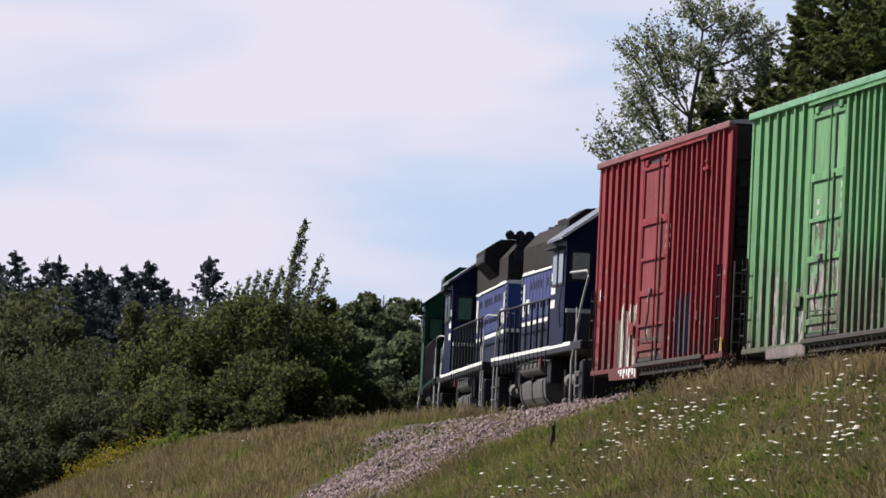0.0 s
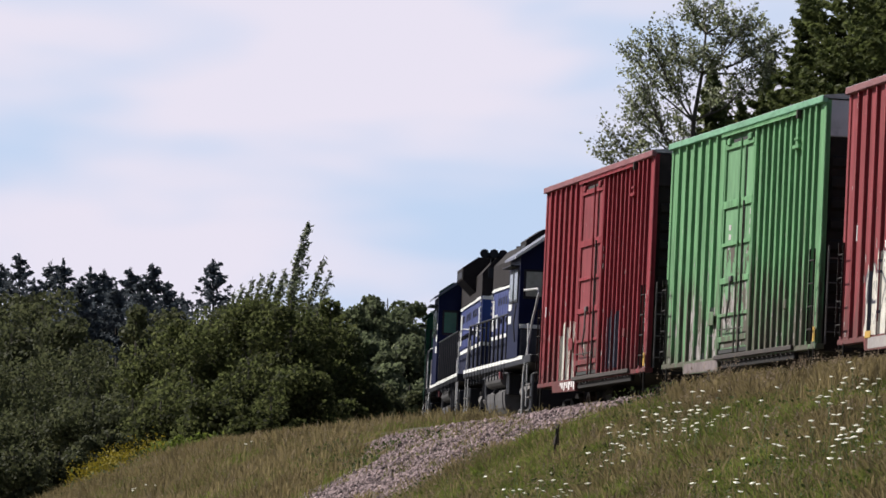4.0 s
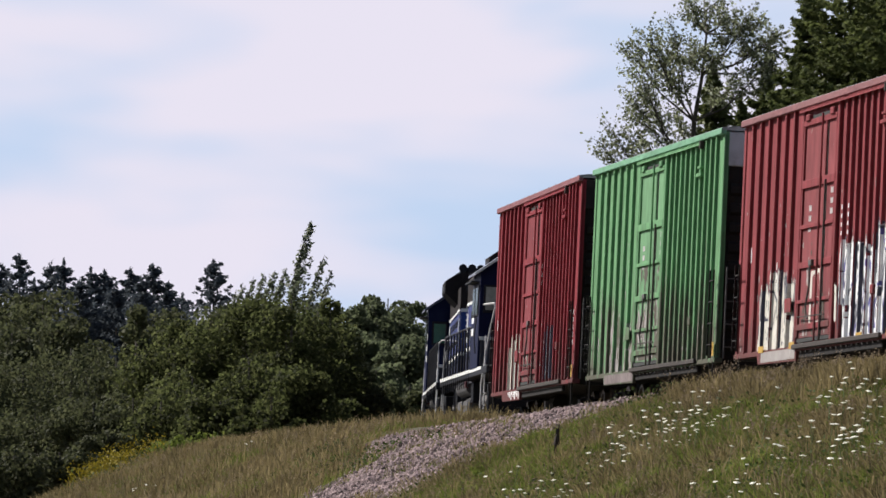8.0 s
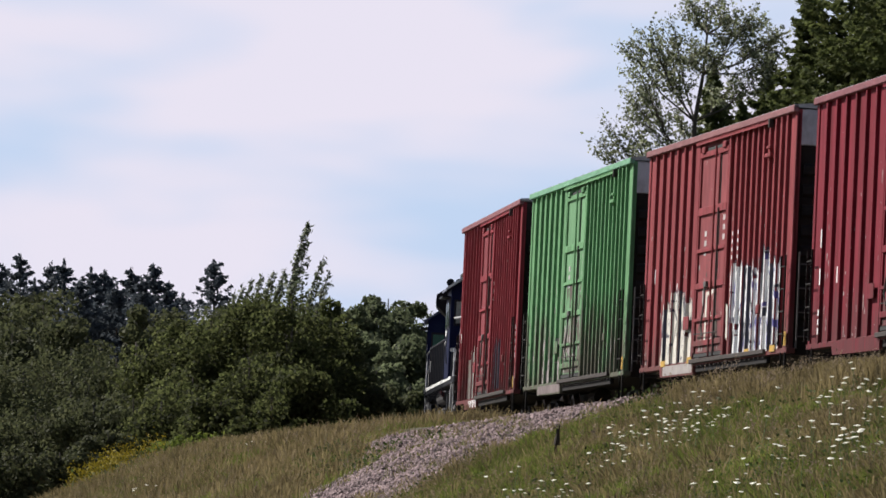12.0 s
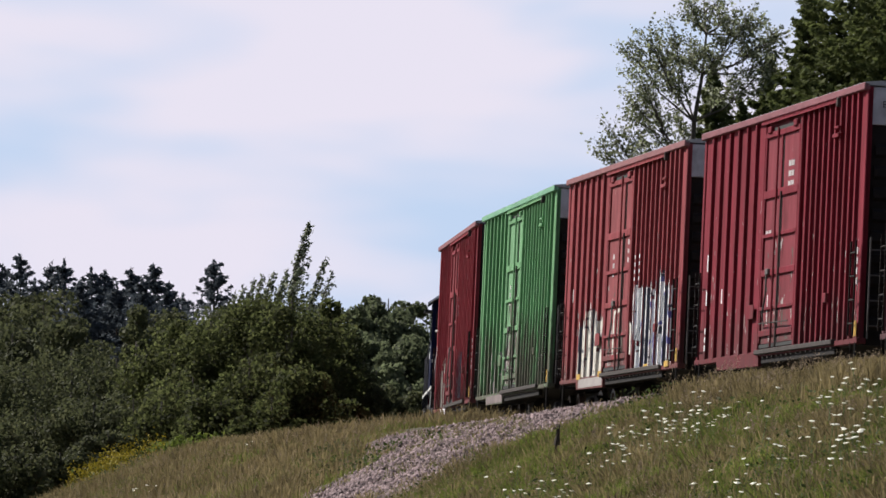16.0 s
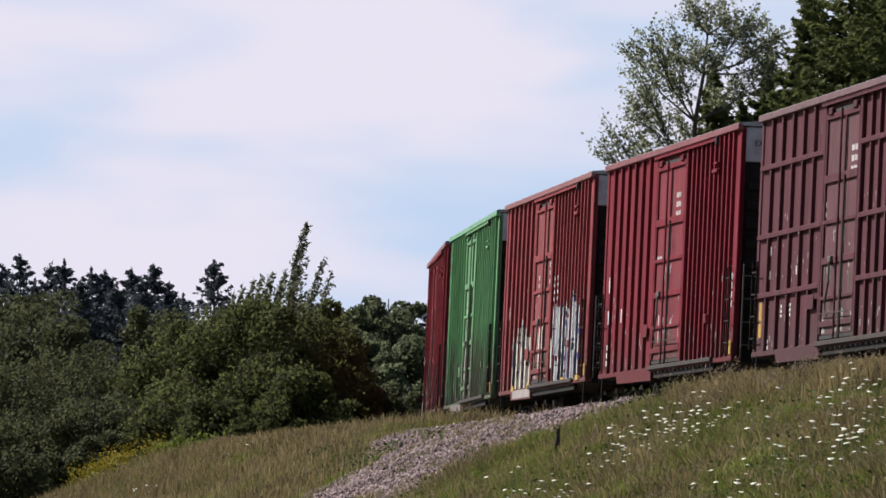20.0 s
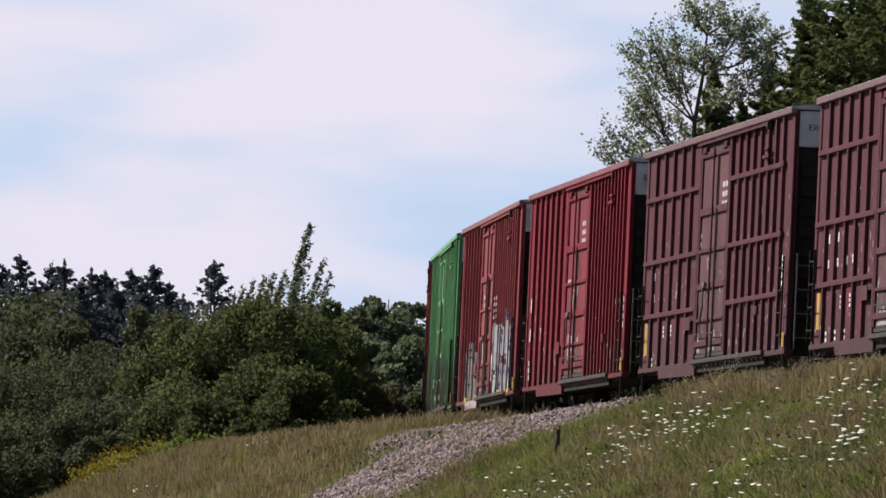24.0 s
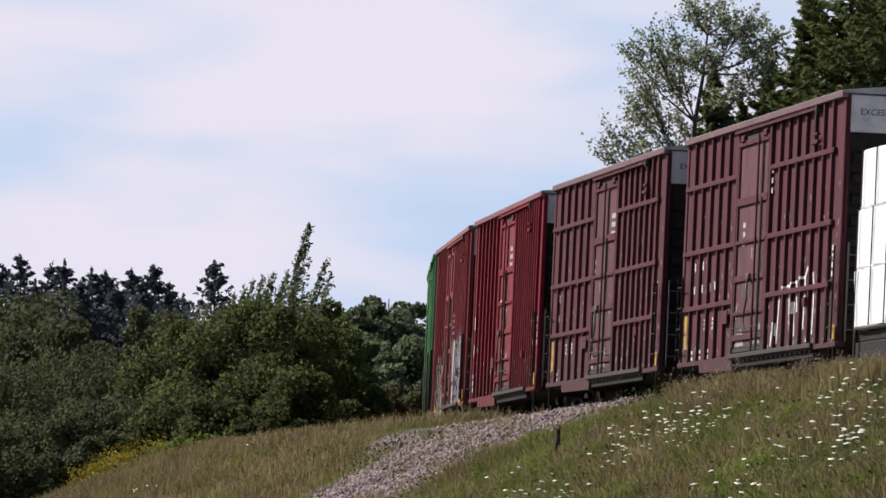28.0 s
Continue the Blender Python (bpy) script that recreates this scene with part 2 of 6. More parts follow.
# cab and nose blue: darkened, the cab end's shade is in the colour
BLUE = mat("dark_blue_loco_paint", (0.0085, 0.0115, 0.042), 0.6, var=0.10, scale=3, second=(0.0169, 0.0216, 0.0539), spec=0.08)
BLUE_BRIGHT = mat("clean_blue_loco_paint", (0.035, 0.065, 0.24), 0.5, var=0.10, scale=3, second=(0.05, 0.07, 0.20), spec=0.12)
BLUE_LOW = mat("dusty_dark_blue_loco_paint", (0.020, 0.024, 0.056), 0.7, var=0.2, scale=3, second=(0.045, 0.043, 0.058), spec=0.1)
# hood side blue: lighter copy with sunlight put into the colour
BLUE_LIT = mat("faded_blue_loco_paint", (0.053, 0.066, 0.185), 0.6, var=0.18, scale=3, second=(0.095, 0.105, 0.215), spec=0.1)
LOCO_TOP = mat("sooty_grey_loco_paint", (0.025, 0.021, 0.022), 0.75, second=(0.05, 0.04, 0.037), scale=4, spec=0.08)
LOCO_GREEN = mat("dark_green_loco_paint", (0.0154, 0.0577, 0.0347), 0.45, second=(0.0231, 0.0693, 0.0462), scale=4, spec=0.12)
# cab roof: a paler grey-blue than the cab
ROOF_BLUE = mat("dusty_blue_cab_roof", (0.123, 0.131, 0.185), 0.5, second=(0.193, 0.193, 0.216), scale=5)
LOCO_GREY = mat("grey_loco_skirt", (0.0655, 0.0655, 0.077), 0.75, second=(0.0385, 0.0347, 0.0347), scale=6, spec=0.1)
# pane colour stands for bright sky seen through the cab
PALE_GLASS = mat("dusty_cab_glass", (0.30, 0.31, 0.27), 0.25, var=0.3, scale=2.5, second=(0.10, 0.12, 0.08), spec=0.6)
# pane colour stands for green trees seen through the cab
GREEN_GLASS = mat("green_tinted_glass", (0.035, 0.115, 0.075), 0.15, var=0.2, scale=3, spec=0.6)
RAIL_PAINT = mat("pale_grey_rail_paint", (0.46, 0.45, 0.46), 0.55, second=(0.25, 0.23, 0.22), scale=6)
GLASS = mat("cab_glass", (0.05, 0.09, 0.08), 0.08, spec=0.8, var=0.02)
WRAP = mat("white_lumber_wrap", (0.86, 0.86, 0.88), 0.35, var=0.04, bump=0.9, bump_scale=6.0)
SOIL = mat("dry_grass_soil", (0.0655, 0.0539, 0.027), 0.95, second=(0.0423, 0.0577, 0.0193), scale=0.9, bump=0.8, bump_scale=9.0, var=0.2)
STONE = mat("crushed_granite", (0.196, 0.147, 0.147), 0.9, per="island", scale=9, var=0.1, spec=0.2)
TIE = mat("creosoted_wood", (0.0462, 0.0347, 0.027), 0.9, scale=12)
BARK = mat("grey_brown_bark", (0.0886, 0.0755, 0.0616), 0.9, scale=14, second=(0.123, 0.108, 0.0924))
DARK_BARK = mat("dark_spruce_bark", (0.0462, 0.0347, 0.027), 0.95, scale=14)
LEAF_POPLAR = leafy("poplar_leaves", (0.175, 0.195, 0.108), (0.44, 0.45, 0.36), 0.5, 0.42)
LEAF_BUSH = leafy("alder_leaves", (0.064, 0.075, 0.028), (0.088, 0.093, 0.039), 0.7, 0.12)
LEAF_MID = leafy("maple_leaves", (0.070, 0.078, 0.038), (0.096, 0.099, 0.052), 0.5, 0.13)
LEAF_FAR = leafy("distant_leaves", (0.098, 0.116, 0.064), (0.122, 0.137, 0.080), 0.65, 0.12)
LEAF_WISP = leafy("willow_leaves", (0.105, 0.125, 0.075), (0.52, 0.53, 0.45), 0.4, 0.55)
# far spruces: distance haze is mixed into the needles' blue-grey colour
NEEDLE_HAZY = leafy("spruce_needles", (0.085, 0.100, 0.115), (0.105, 0.120, 0.130), 0.4, 0.15)
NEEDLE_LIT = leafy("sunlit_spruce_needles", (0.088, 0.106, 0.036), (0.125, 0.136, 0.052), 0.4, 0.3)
GRASS = leafy("green_grass", (0.120, 0.150, 0.031), (0.165, 0.178, 0.053), 0.5, 0.28)
GRASS_DRY = leafy("dry_brown_grass", (0.178, 0.140, 0.070), (0.232, 0.186, 0.104), 0.5, 0.22)
SEED = leafy("grass_seed_heads", (0.23, 0.175, 0.125), (0.32, 0.255, 0.19), 0.4, 0.25)
WEED = leafy("bright_weed_leaves", (0.0501, 0.0732, 0.0216), (0.0847, 0.108, 0.0385), 0.35)
WEED_LIT = leafy("sunlit_weed_leaves", (0.115, 0.150, 0.030), (0.17, 0.19, 0.05), 0.5, 0.3)
GOLD = leafy("goldenrod_flowers", (0.231, 0.185, 0.0193), (0.323, 0.254, 0.0308), 0.25, 0.3)
# dark colour of the added bank that blocks sky light behind the camera
BANK_DARK = mat("forest_edge", (0.0347, 0.0447, 0.0193), 0.95, second=(0.0154, 0.0216, 0.00924), scale=0.6, bump=1.0, bump_scale=1.5, spec=0.1)
PETAL = mat("white_petals", (0.82, 0.80, 0.67), 0.7, var=0.05)
STEM = mat("green_stem", (0.10, 0.16, 0.05), 0.7)


# ---- mesh helpers ----
class Build:
    """Collects simple solids into one mesh."""

    def __init__(self):
        self.v, self.f = [], []

    def quad(self, a, b, c, d):
        i = len(self.v)
        self.v += [tuple(a), tuple(b), tuple(c), tuple(d)]
        self.f.append((i, i + 1, i + 2, i + 3))
        return self

    def box(self, x0, x1, y0, y1, z0, z1, c=0.0):
        """A box, with its edges chamfered by c."""
        i = len(self.v)
        if c <= 0:
            self.v += [(x, y, z) for x in (x0, x1) for y in (y0, y1) for z in (z0, z1)]
            self.f += [tuple(i + k for k in q) for q in ((0, 1, 3, 2), (4, 6, 7, 5), (0, 4, 5, 1), (2, 3, 7, 6), (0, 2, 6, 4), (1, 5, 7, 3))]
            return self
        idx = {}
        for a in (0, 1):
            for b in (0, 1):
                for d in (0, 1):
                    p = ((x0, x1)[a], (y0, y1)[b], (z0, z1)[d])
                    s = (1 - 2 * a, 1 - 2 * b, 1 - 2 * d)
                    for ax in range(3):  # the vertex that lies in the face across axis ax
                        q = [p[k] + (0 if k == ax else s[k] * c) for k in range(3)]
                        idx[a, b, d, ax] = len(self.v)
                        self.v.append(tuple(q))
        for ax in range(3):
            o = [k for k in range(3) if k != ax]
            for side in (0, 1):
                ring = []
                for e, g in ((0, 0), (1, 0), (1, 1), (0, 1)):
                    key = [0, 0, 0]
                    key[ax], key[o[0]], key[o[1]] = side, e, g
                    ring.append(idx[(*key, ax)])
                self.f.append(tuple(ring))
            for e in (0, 1):
                for g in (0, 1):
                    k0, k1 = [0, 0, 0], [0, 0, 0]
                    k0[ax], k1[ax] = 0, 1
                    k0[o[0]] = k1[o[0]] = e
                    k0[o[1]] = k1[o[1]] = g
                    self.f.append((idx[(*k0, o[0])], idx[(*k1, o[0])], idx[(*k1, o[1])], idx[(*k0, o[1])]))
        for a in (0, 1):
            for b in (0, 1):
                for d in (0, 1):
                    self.f.append(tuple(idx[a, b, d, ax] for ax in range(3)))
        return self

    def tube(self, pts, r, n=6, r1=None, cap=True):
        """A round bar along points; r1 is the radius at its end."""
        pts = [Vector(p) for p in pts]
        r1 = r if r1 is None else r1
        start = len(self.v)
        for i, p in enumerate(pts):
            d = (pts[min(i + 1, len(pts) - 1)] - pts[max(i - 1, 0)]).normalized()
            a = d.cross(Vector((0, 0, 1)) if abs(d.z) < 0.9 else Vector((1, 0, 0))).normalized()
            b = d.cross(a)
            rr = r + (r1 - r) * i / max(1, len(pts) - 1)
            for k in range(n):
                q = p + (a * math.cos(2 * math.pi * k / n) + b * math.sin(2 * math.pi * k / n)) * rr
                self.v.append(tuple(q))
        for i in range(len(pts) - 1):
            for k in range(n):
                a, b = start + i * n + k, start + i * n + (k + 1) % n
                self.f.append((a, b, b + n, a + n))
        if cap:
            self.f.append(tuple(start + k for k in range(n))[::-1])
            e = start + (len(pts) - 1) * n
            self.f.append(tuple(e + k for k in range(n)))
        return self

    def prism(self, outline, axis, a0, a1):
        """An outline (pairs) drawn out along axis 0, 1 or 2 from a0 to a1."""
        i, n = len(self.v), len(outline)
        for a in (a0, a1):
            for p, q in outline:
                self.v.append(((a, p, q), (p, a, q), (p, q, a))[axis])
        self.f.append(tuple(range(i, i + n))[::-1])
        self.f.append(tuple(range(i + n, i + 2 * n)))
        for k in range(n):
            j = (k + 1) % n
            self.f.append((i + k, i + j, i + n + j, i + n + k))
        return self

    def mesh(self, name, material, smooth=False):
        me = bpy.data.meshes.new(name)
        me.from_pydata(self.v, [], self.f)
        bm = bmesh.new()
        bm.from_mesh(me)
        bmesh.ops.recalc_face_normals(bm, faces=bm.faces)
        bm.to_mesh(me)
        bm.free()
        me.materials.append(material)
        if smooth:
            for p in me.polygons:
                p.use_smooth = True
        return me


def part(name, b, material, parent, label="", smooth=False):
    """Links a build, or a mesh, as one mesh object under a thing or a part."""
    ob = new(name, b.mesh(name, material, smooth) if isinstance(b, Build) else b)
    ob.parent = parent
    if label:
        ob["label"] = label
    return ob


def flat_mesh(name, verts, faces, material):
    """Many small faces of one size at once, from arrays."""
    me = bpy.data.meshes.new(name)
    k = faces.shape[1]
    me.vertices.add(len(verts))
    me.vertices.foreach_set("co", np.asarray(verts, np.float32).ravel())
    me.loops.add(faces.size)
    me.loops.foreach_set("vertex_index", faces.astype(np.int32).ravel())
    me.polygons.add(len(faces))
    me.polygons.foreach_set("loop_start", np.arange(0, faces.size, k, dtype=np.int32))
    me.update(calc_edges=True)
    me.validate()
    me.materials.append(material)
    return me


def unit(a):
    return a / np.maximum(np.linalg.norm(a, axis=-1, keepdims=True), 1e-9)


def leaves(name, centres, size, material, rng, facing=None, stretch=1.5, pull=0.0, shell=0.0):
    """One folded kite for each leaf; shell turns its face outwards, pull its tip."""
    n = len(centres)
    if shell:
        face = unit(rng.normal(size=(n, 3)) + facing * shell)
        d = unit(np.cross(face, rng.normal(size=(n, 3))))
        e = np.cross(face, d)
    else:
        d = unit(rng.normal(size=(n, 3)) + (0 if facing is None else facing * pull))
        e = unit(np.cross(d, rng.normal(size=(n, 3))))
    sz = (size * rng.uniform(0.6, 1.35, n))[:, None]
    nrm = np.cross(d, e)
    v = np.stack([centres - d * sz * stretch / 2, centres + e * sz / 2 + nrm * sz * 0.12, centres + d * sz * stretch / 2, centres - e * sz / 2 + nrm * sz * 0.12], 1)
    return flat_mesh(name, v.reshape(-1, 3), np.arange(n * 4).reshape(n, 4), material)


# ---- the ground ----
def soft_max(a, b, k):
    return (a + b + np.sqrt((a - b) ** 2 + k * k)) / 2


def bumps(x, y):
    return (0.5 * np.sin(x * 0.9 + 1.3 * np.sin(y * 0.31)) + 0.4 * np.sin(y * 0.53 + 0.7 * x + 2.0) + 0.3 * np.sin(1.9 * x - 1.1 * y)
            + 0.2 * np.sin(3.1 * y + 2.3 * x))


EDGE = 8.3


def across(x, y):
    """How far a place lies to the left of the line."""
    return (np.interp(y, LY, LX) - x) * np.cos(np.interp(y, LY, HEAD))


def ground_z(x, y):
    w = across(x, y)
    zr = np.interp(y, LY, LZ)
    top = zr - 0.25 - 0.02 * np.clip(92 - y, 0, 60)
    drop = 0.43 * soft_max(w - EDGE, np.zeros_like(w), 1.0)
    z = soft_max(top - drop, np.zeros_like(w) + 0.0 * zr, 0.8)
    z = z + 0.07 * bumps(x, y) * np.clip((w - 4) / 3, 0, 1)
    z = np.where(w < -5, z - 0.05 * np.clip(-w - 5, 0, 8), z)
    return z


def gz(x, y):
    return float(ground_z(np.array([float(x)]), np.array([float(y)]))[0])


def build_ground():
    xs = np.concatenate([-np.geomspace(1900, 24, 26), np.arange(-22, 20.1, 0.4), np.geomspace(22, 1900, 26)])
    ys = np.concatenate([-np.geomspace(1500, 5, 18), np.arange(0, 50, 5.0), np.arange(50, 230, 0.6), np.arange(230, 330, 4.0), np.geomspace(335, 3500, 22)])
    X, Y = np.meshgrid(xs, ys)
    Z = ground_z(X.ravel(), Y.ravel())
    v = np.stack([X.ravel(), Y.ravel(), Z], 1)
    nx = len(xs)
    i = (np.arange(len(ys) - 1)[:, None] * nx + np.arange(nx - 1)[None]).ravel()
    f = np.stack([i, i + 1, i + nx + 1, i + nx], 1)
    me = flat_mesh("ground", v, f, SOIL)
    me.polygons.foreach_set("use_smooth", np.ones(len(f), bool))
    tagged(new("ground", me), "grassy railway embankment and low ground around it", "ground", kind="structure")


build_ground()


# ---- the line itself ----
def sweep(profile, w0, s0, s1, step, up=0.0):
    """A profile (sideways, height) swept along the line at w0."""
    b, n = Build(), len(profile)
    ss = np.arange(s0, s1 + 0.01, step)
    for s in ss:
        for w, z in profile:
            b.v.append(tuple(beside(s, w0 + w, z + up)))
    for i in range(len(ss) - 1):
        for k in range(n):
            a, c = i * n + k, i * n + (k + 1) % n
            b.f.append((a, c, c + n, a + n))
    return b


def build_track():
    track = tagged(new("railway_track"), "single curved railway track on a wide gravel bench", "railway track", kind="structure")
    prof = [(-0.07, -0.17), (0.07, -0.17), (0.07, -0.155), (0.012, -0.13), (0.012, -0.04), (0.036, -0.03), (0.036, 0.0),
            (-0.036, 0.0), (-0.036, -0.03), (-0.012, -0.04), (-0.012, -0.13), (-0.07, -0.155)]
    for side in (-1, 1):
        part("rail", sweep(prof, side * 0.7535, -120, 175, 2.0, side * 0.034), RAIL, track, "rust-brown steel rail with a worn head")
    ties = Build()
    for i in range(0, 540):
        s = -112 + i * 0.53
        p, a = beside(s, 0, -0.27), head_at(s)
        rot = Matrix.Rotation(-a, 3, "Z")
        j = len(ties.v)
        for x in (-1.3, 1.3):
            for y in (-0.115, 0.115):
                for z in (-0.08, 0.095):
                    ties.v.append(tuple(p + rot @ Vector((x, y, z - x * 0.0455))))
        ties.f += [tuple(j + k for k in q) for q in ((0, 1, 3, 2), (4, 6, 7, 5), (0, 4, 5, 1), (2, 3, 7, 6), (0, 2, 6, 4), (1, 5, 7, 3))]
    tagged(part("tie", ties, TIE, track, "dark creosoted wooden cross-ties"), kind="stuff")


build_track()


# ---- running gear ----
def build_wheelset_mesh():
    b = Build()
    for side in (-1, 1):
        y = side * 0.75
        pts = []
        n = 20
        rings = [(0.47, y - side * 0.065), (0.44, y - side * 0.035), (0.42, y + side * 0.065), (0.36, y + side * 0.065), (0.33, y + side * 0.03),
                 (0.14, y + side * 0.01), (0.12, y + side * 0.07), (0.07, y + side * 0.07)]
        start = len(b.v)
        for r, yy in rings:
            for k in range(n):
                a = 2 * math.pi * k / n
                b.v.append((r * math.cos(a), yy, r * math.sin(a)))
        for i in range(len(rings) - 1):
            for k in range(n):
                p, q = start + i * n + k, start + i * n + (k + 1) % n
                b.f.append((p, q, q + n, p + n))
        b.f.append(tuple(start + k for k in range(n)))
        b.f.append(tuple(start + (len(rings) - 1) * n + k for k in range(n)))
    b.tube([(0, -0.95, 0), (0, 0.95, 0)], 0.075, 10)
    return b.mesh("wheelset", RAIL)


WHEELSET = build_wheelset_mesh()
WHEELS = []  # every wheelset, with the radius it rolls on


def truck(parent, x, base=1.78, big=False):
    """A two-axle bogie: side frames, bolster, springs and wheelsets that turn."""
    t = Build()
    for side in (-1, 1):
        y = side * 1.02
        h = base / 2
        t.prism([(-h - 0.2, 0.50), (-h - 0.2, 0.32), (-h + 0.25, 0.32), (-0.42, 0.16), (0.42, 0.16), (h - 0.25, 0.32), (h + 0.2, 0.32),
                 (h + 0.2, 0.50), (0.45, 0.70), (-0.45, 0.70)], 1, y - 0.07, y + 0.07)
        for dx in (-h, h):
            t.box(x - x + dx - 0.14, dx + 0.14, y - 0.11, y + 0.13, 0.34, 0.56, 0.03)
        for dx in (-0.18, 0, 0.18):
            t.tube([(dx, y + 0.03, 0.22), (dx, y + 0.03, 0.44)], 0.075, 8)
    t.box(-0.2, 0.2, -1.2, 1.2, 0.42, 0.66, 0.03)
    ob = part("truck", t, STEEL, parent, "grimy cast-steel bogie")
    ob.location = (x, 0, 0)
    for dx in (-base / 2, base / 2):
        w = part("wheelset", WHEELSET, None, ob)
        w.location = (dx, 0, 0.42)
        WHEELS.append((w, dx, 0.42))
    return ob


def coupler(parent, x, way):
    b = Build()
    b.box(min(x, x + way * 0.7), max(x, x + way * 0.7), -0.09, 0.09, 0.74, 0.92, 0.02)
    b.prism([(x + way * 0.6, -0.16), (x + way * 0.95, -0.13), (x + way * 0.95, 0.02), (x + way * 0.85, 0.16), (x + way * 0.6, 0.12)], 2, 0.68, 0.98)
    part("coupler", b, GREY_STEEL, parent)
    h = Build()
    h.tube([(x + way * 0.1, 0.35, 0.80), (x + way * 0.45, 0.34, 0.52), (x + way * 0.85, 0.18, 0.42)], 0.03, 6)
    part("air_hose", h, BLACK, parent, "black rubber brake hose")


# ---- boxcars ----
HALF, SIDE, SKIN = 7.92, 1.55, 1.490
SILL, EAVE = 0.98, 5.0


def post_mesh(z0, z1, material, wide=0.14):
    """A hat-shaped outside post, its foot on the side sheet."""
    b = Build()
    o = [(-wide * 0.40, 0.0), (-wide * 0.36, SIDE - SKIN), (wide * 0.36, SIDE - SKIN), (wide * 0.40, 0.0)]
    b.prism(o, 2, z0, z1)
    return b.mesh("post", material)


def ladder(parent, x, y, z0, z1, along, rungs, material, width=0.42):
    """A ladder of round rungs between two flat stiles, along the car ('x') or across its end ('y')."""
    b = Build()
    for e in (-width / 2, width / 2):
        if along == "x":
            b.box(x + e - 0.01, x + e + 0.01, y - 0.015, y + 0.015, z0, z1)
        else:
            b.box(x - 0.03, x + 0.03, y + e - 0.012, y + e + 0.012, z0, z1)
    lad = part("ladder", b, material, parent)
    rung = Build()
    if along == "x":
        rung.tube([(-width / 2, 0, 0), (width / 2, 0, 0)], 0.014, 6)
    else:
        rung.tube([(0, -width / 2, 0), (0, width / 2, 0)], 0.014, 6)
    me = rung.mesh("rung", material)
    for i in range(rungs):
        r = part("rung", me, None, lad)
        r.location = (x, y, z0 + (z1 - z0) * (i + 0.5) / rungs)
    return lad


def profile_y(x, posts, wide=0.14):
    """How far out the side lies at x: on a post's face, its flank or the sheet."""
    for p in posts:
        d = abs(x - p)
        if d < wide * 0.36:
            return SIDE
        if d < wide * 0.40:
            return SIDE - (d - wide * 0.36) / (wide * 0.04) * (SIDE - SKIN)
    return SKIN


def paint_on_side(name, parent, posts, shape, x0, x1, z0, z1, material, label, cell=0.035, lift=0.004):
    """Paint that lies over the sheet and posts of a car's left side wherever shape(x, z) holds."""
    b = Build()
    dx = -0.8 if name in ("graffiti", "faded_patch", "sprayed_paint") else 0.0
    nx, nz = int((x1 - x0) / cell), int((z1 - z0) / cell)
    for i in range(nx):
        xa, xb = x0 + i * cell, x0 + (i + 1) * cell
        ya, yb = profile_y(xa + dx, posts) + lift, profile_y(xb + dx, posts) + lift
        if name == "flaked_paint" and abs(ya - yb) > 0.002:
            continue
        k = 0
        while k < nz:
            if shape(xa + cell / 2, z0 + (k + 0.5) * cell):
                e = k
                while e < nz and shape(xa + cell / 2, z0 + (e + 0.5) * cell):
                    e += 1
                b.quad((xa + dx, ya, z0 + k * cell), (xb + dx, yb, z0 + k * cell), (xb + dx, yb, z0 + e * cell), (xa + dx, ya, z0 + e * cell))
                k = e
            k += 1
    if b.f:
        ob = part(name, b, material, parent, label)
        if name in ("grime", "flaked_paint", "sprayed_paint", "faded_patch", "graffiti"):
            ob["kind"] = "stuff"


def marks(name, parent, x, z, rows, material, posts=(), h=0.16, wide=0.10, gap=0.05, y=None, lines=1, lead=0.05):
    """Lettering too small to read, as short plain bars."""
    x += -0.8 if x < 6.5 else -0.35
    if y is not None:
        wide, h, lead = max(wide, 0.24), min(h, 0.10), 0.07
    few = 3 if wide > 0.15 else 1
    for j in range(lines):
        for i in range(rows):
            for k in range(few):
                cw = wide / few
                xx = x - i * (wide + gap) - k * cw
                yy = (profile_y(xx - cw / 2, posts) if y is None else y) + 0.006
                zz = z - j * (h + lead)
                part(name, Build().box(xx - cw * (0.78 if few > 1 else 1), xx, yy - 0.004, yy, zz, zz + h * (1.0, 0.86, 0.95)[k]), material if few == 1 else STENCIL, parent, "worn white letter")


def words(name, text, size, matrix, material, parent, label=""):
    cu = bpy.data.curves.new(name, "FONT")
    cu.body, cu.size, cu.extrude, cu.align_x = text, size, 0.003, "CENTER"
    tmp = bpy.data.objects.new("tmp", cu)
    scene.collection.objects.link(tmp)
    dg = bpy.context.evaluated_depsgraph_get()
    me = bpy.data.meshes.new_from_object(tmp.evaluated_get(dg))
    bpy.data.objects.remove(tmp)
    me.materials.clear()
    me.materials.append(material)
    ob = part(name, me, None, parent, label)
    ob["kind"] = "stuff"
    ob.matrix_local = matrix
    return ob


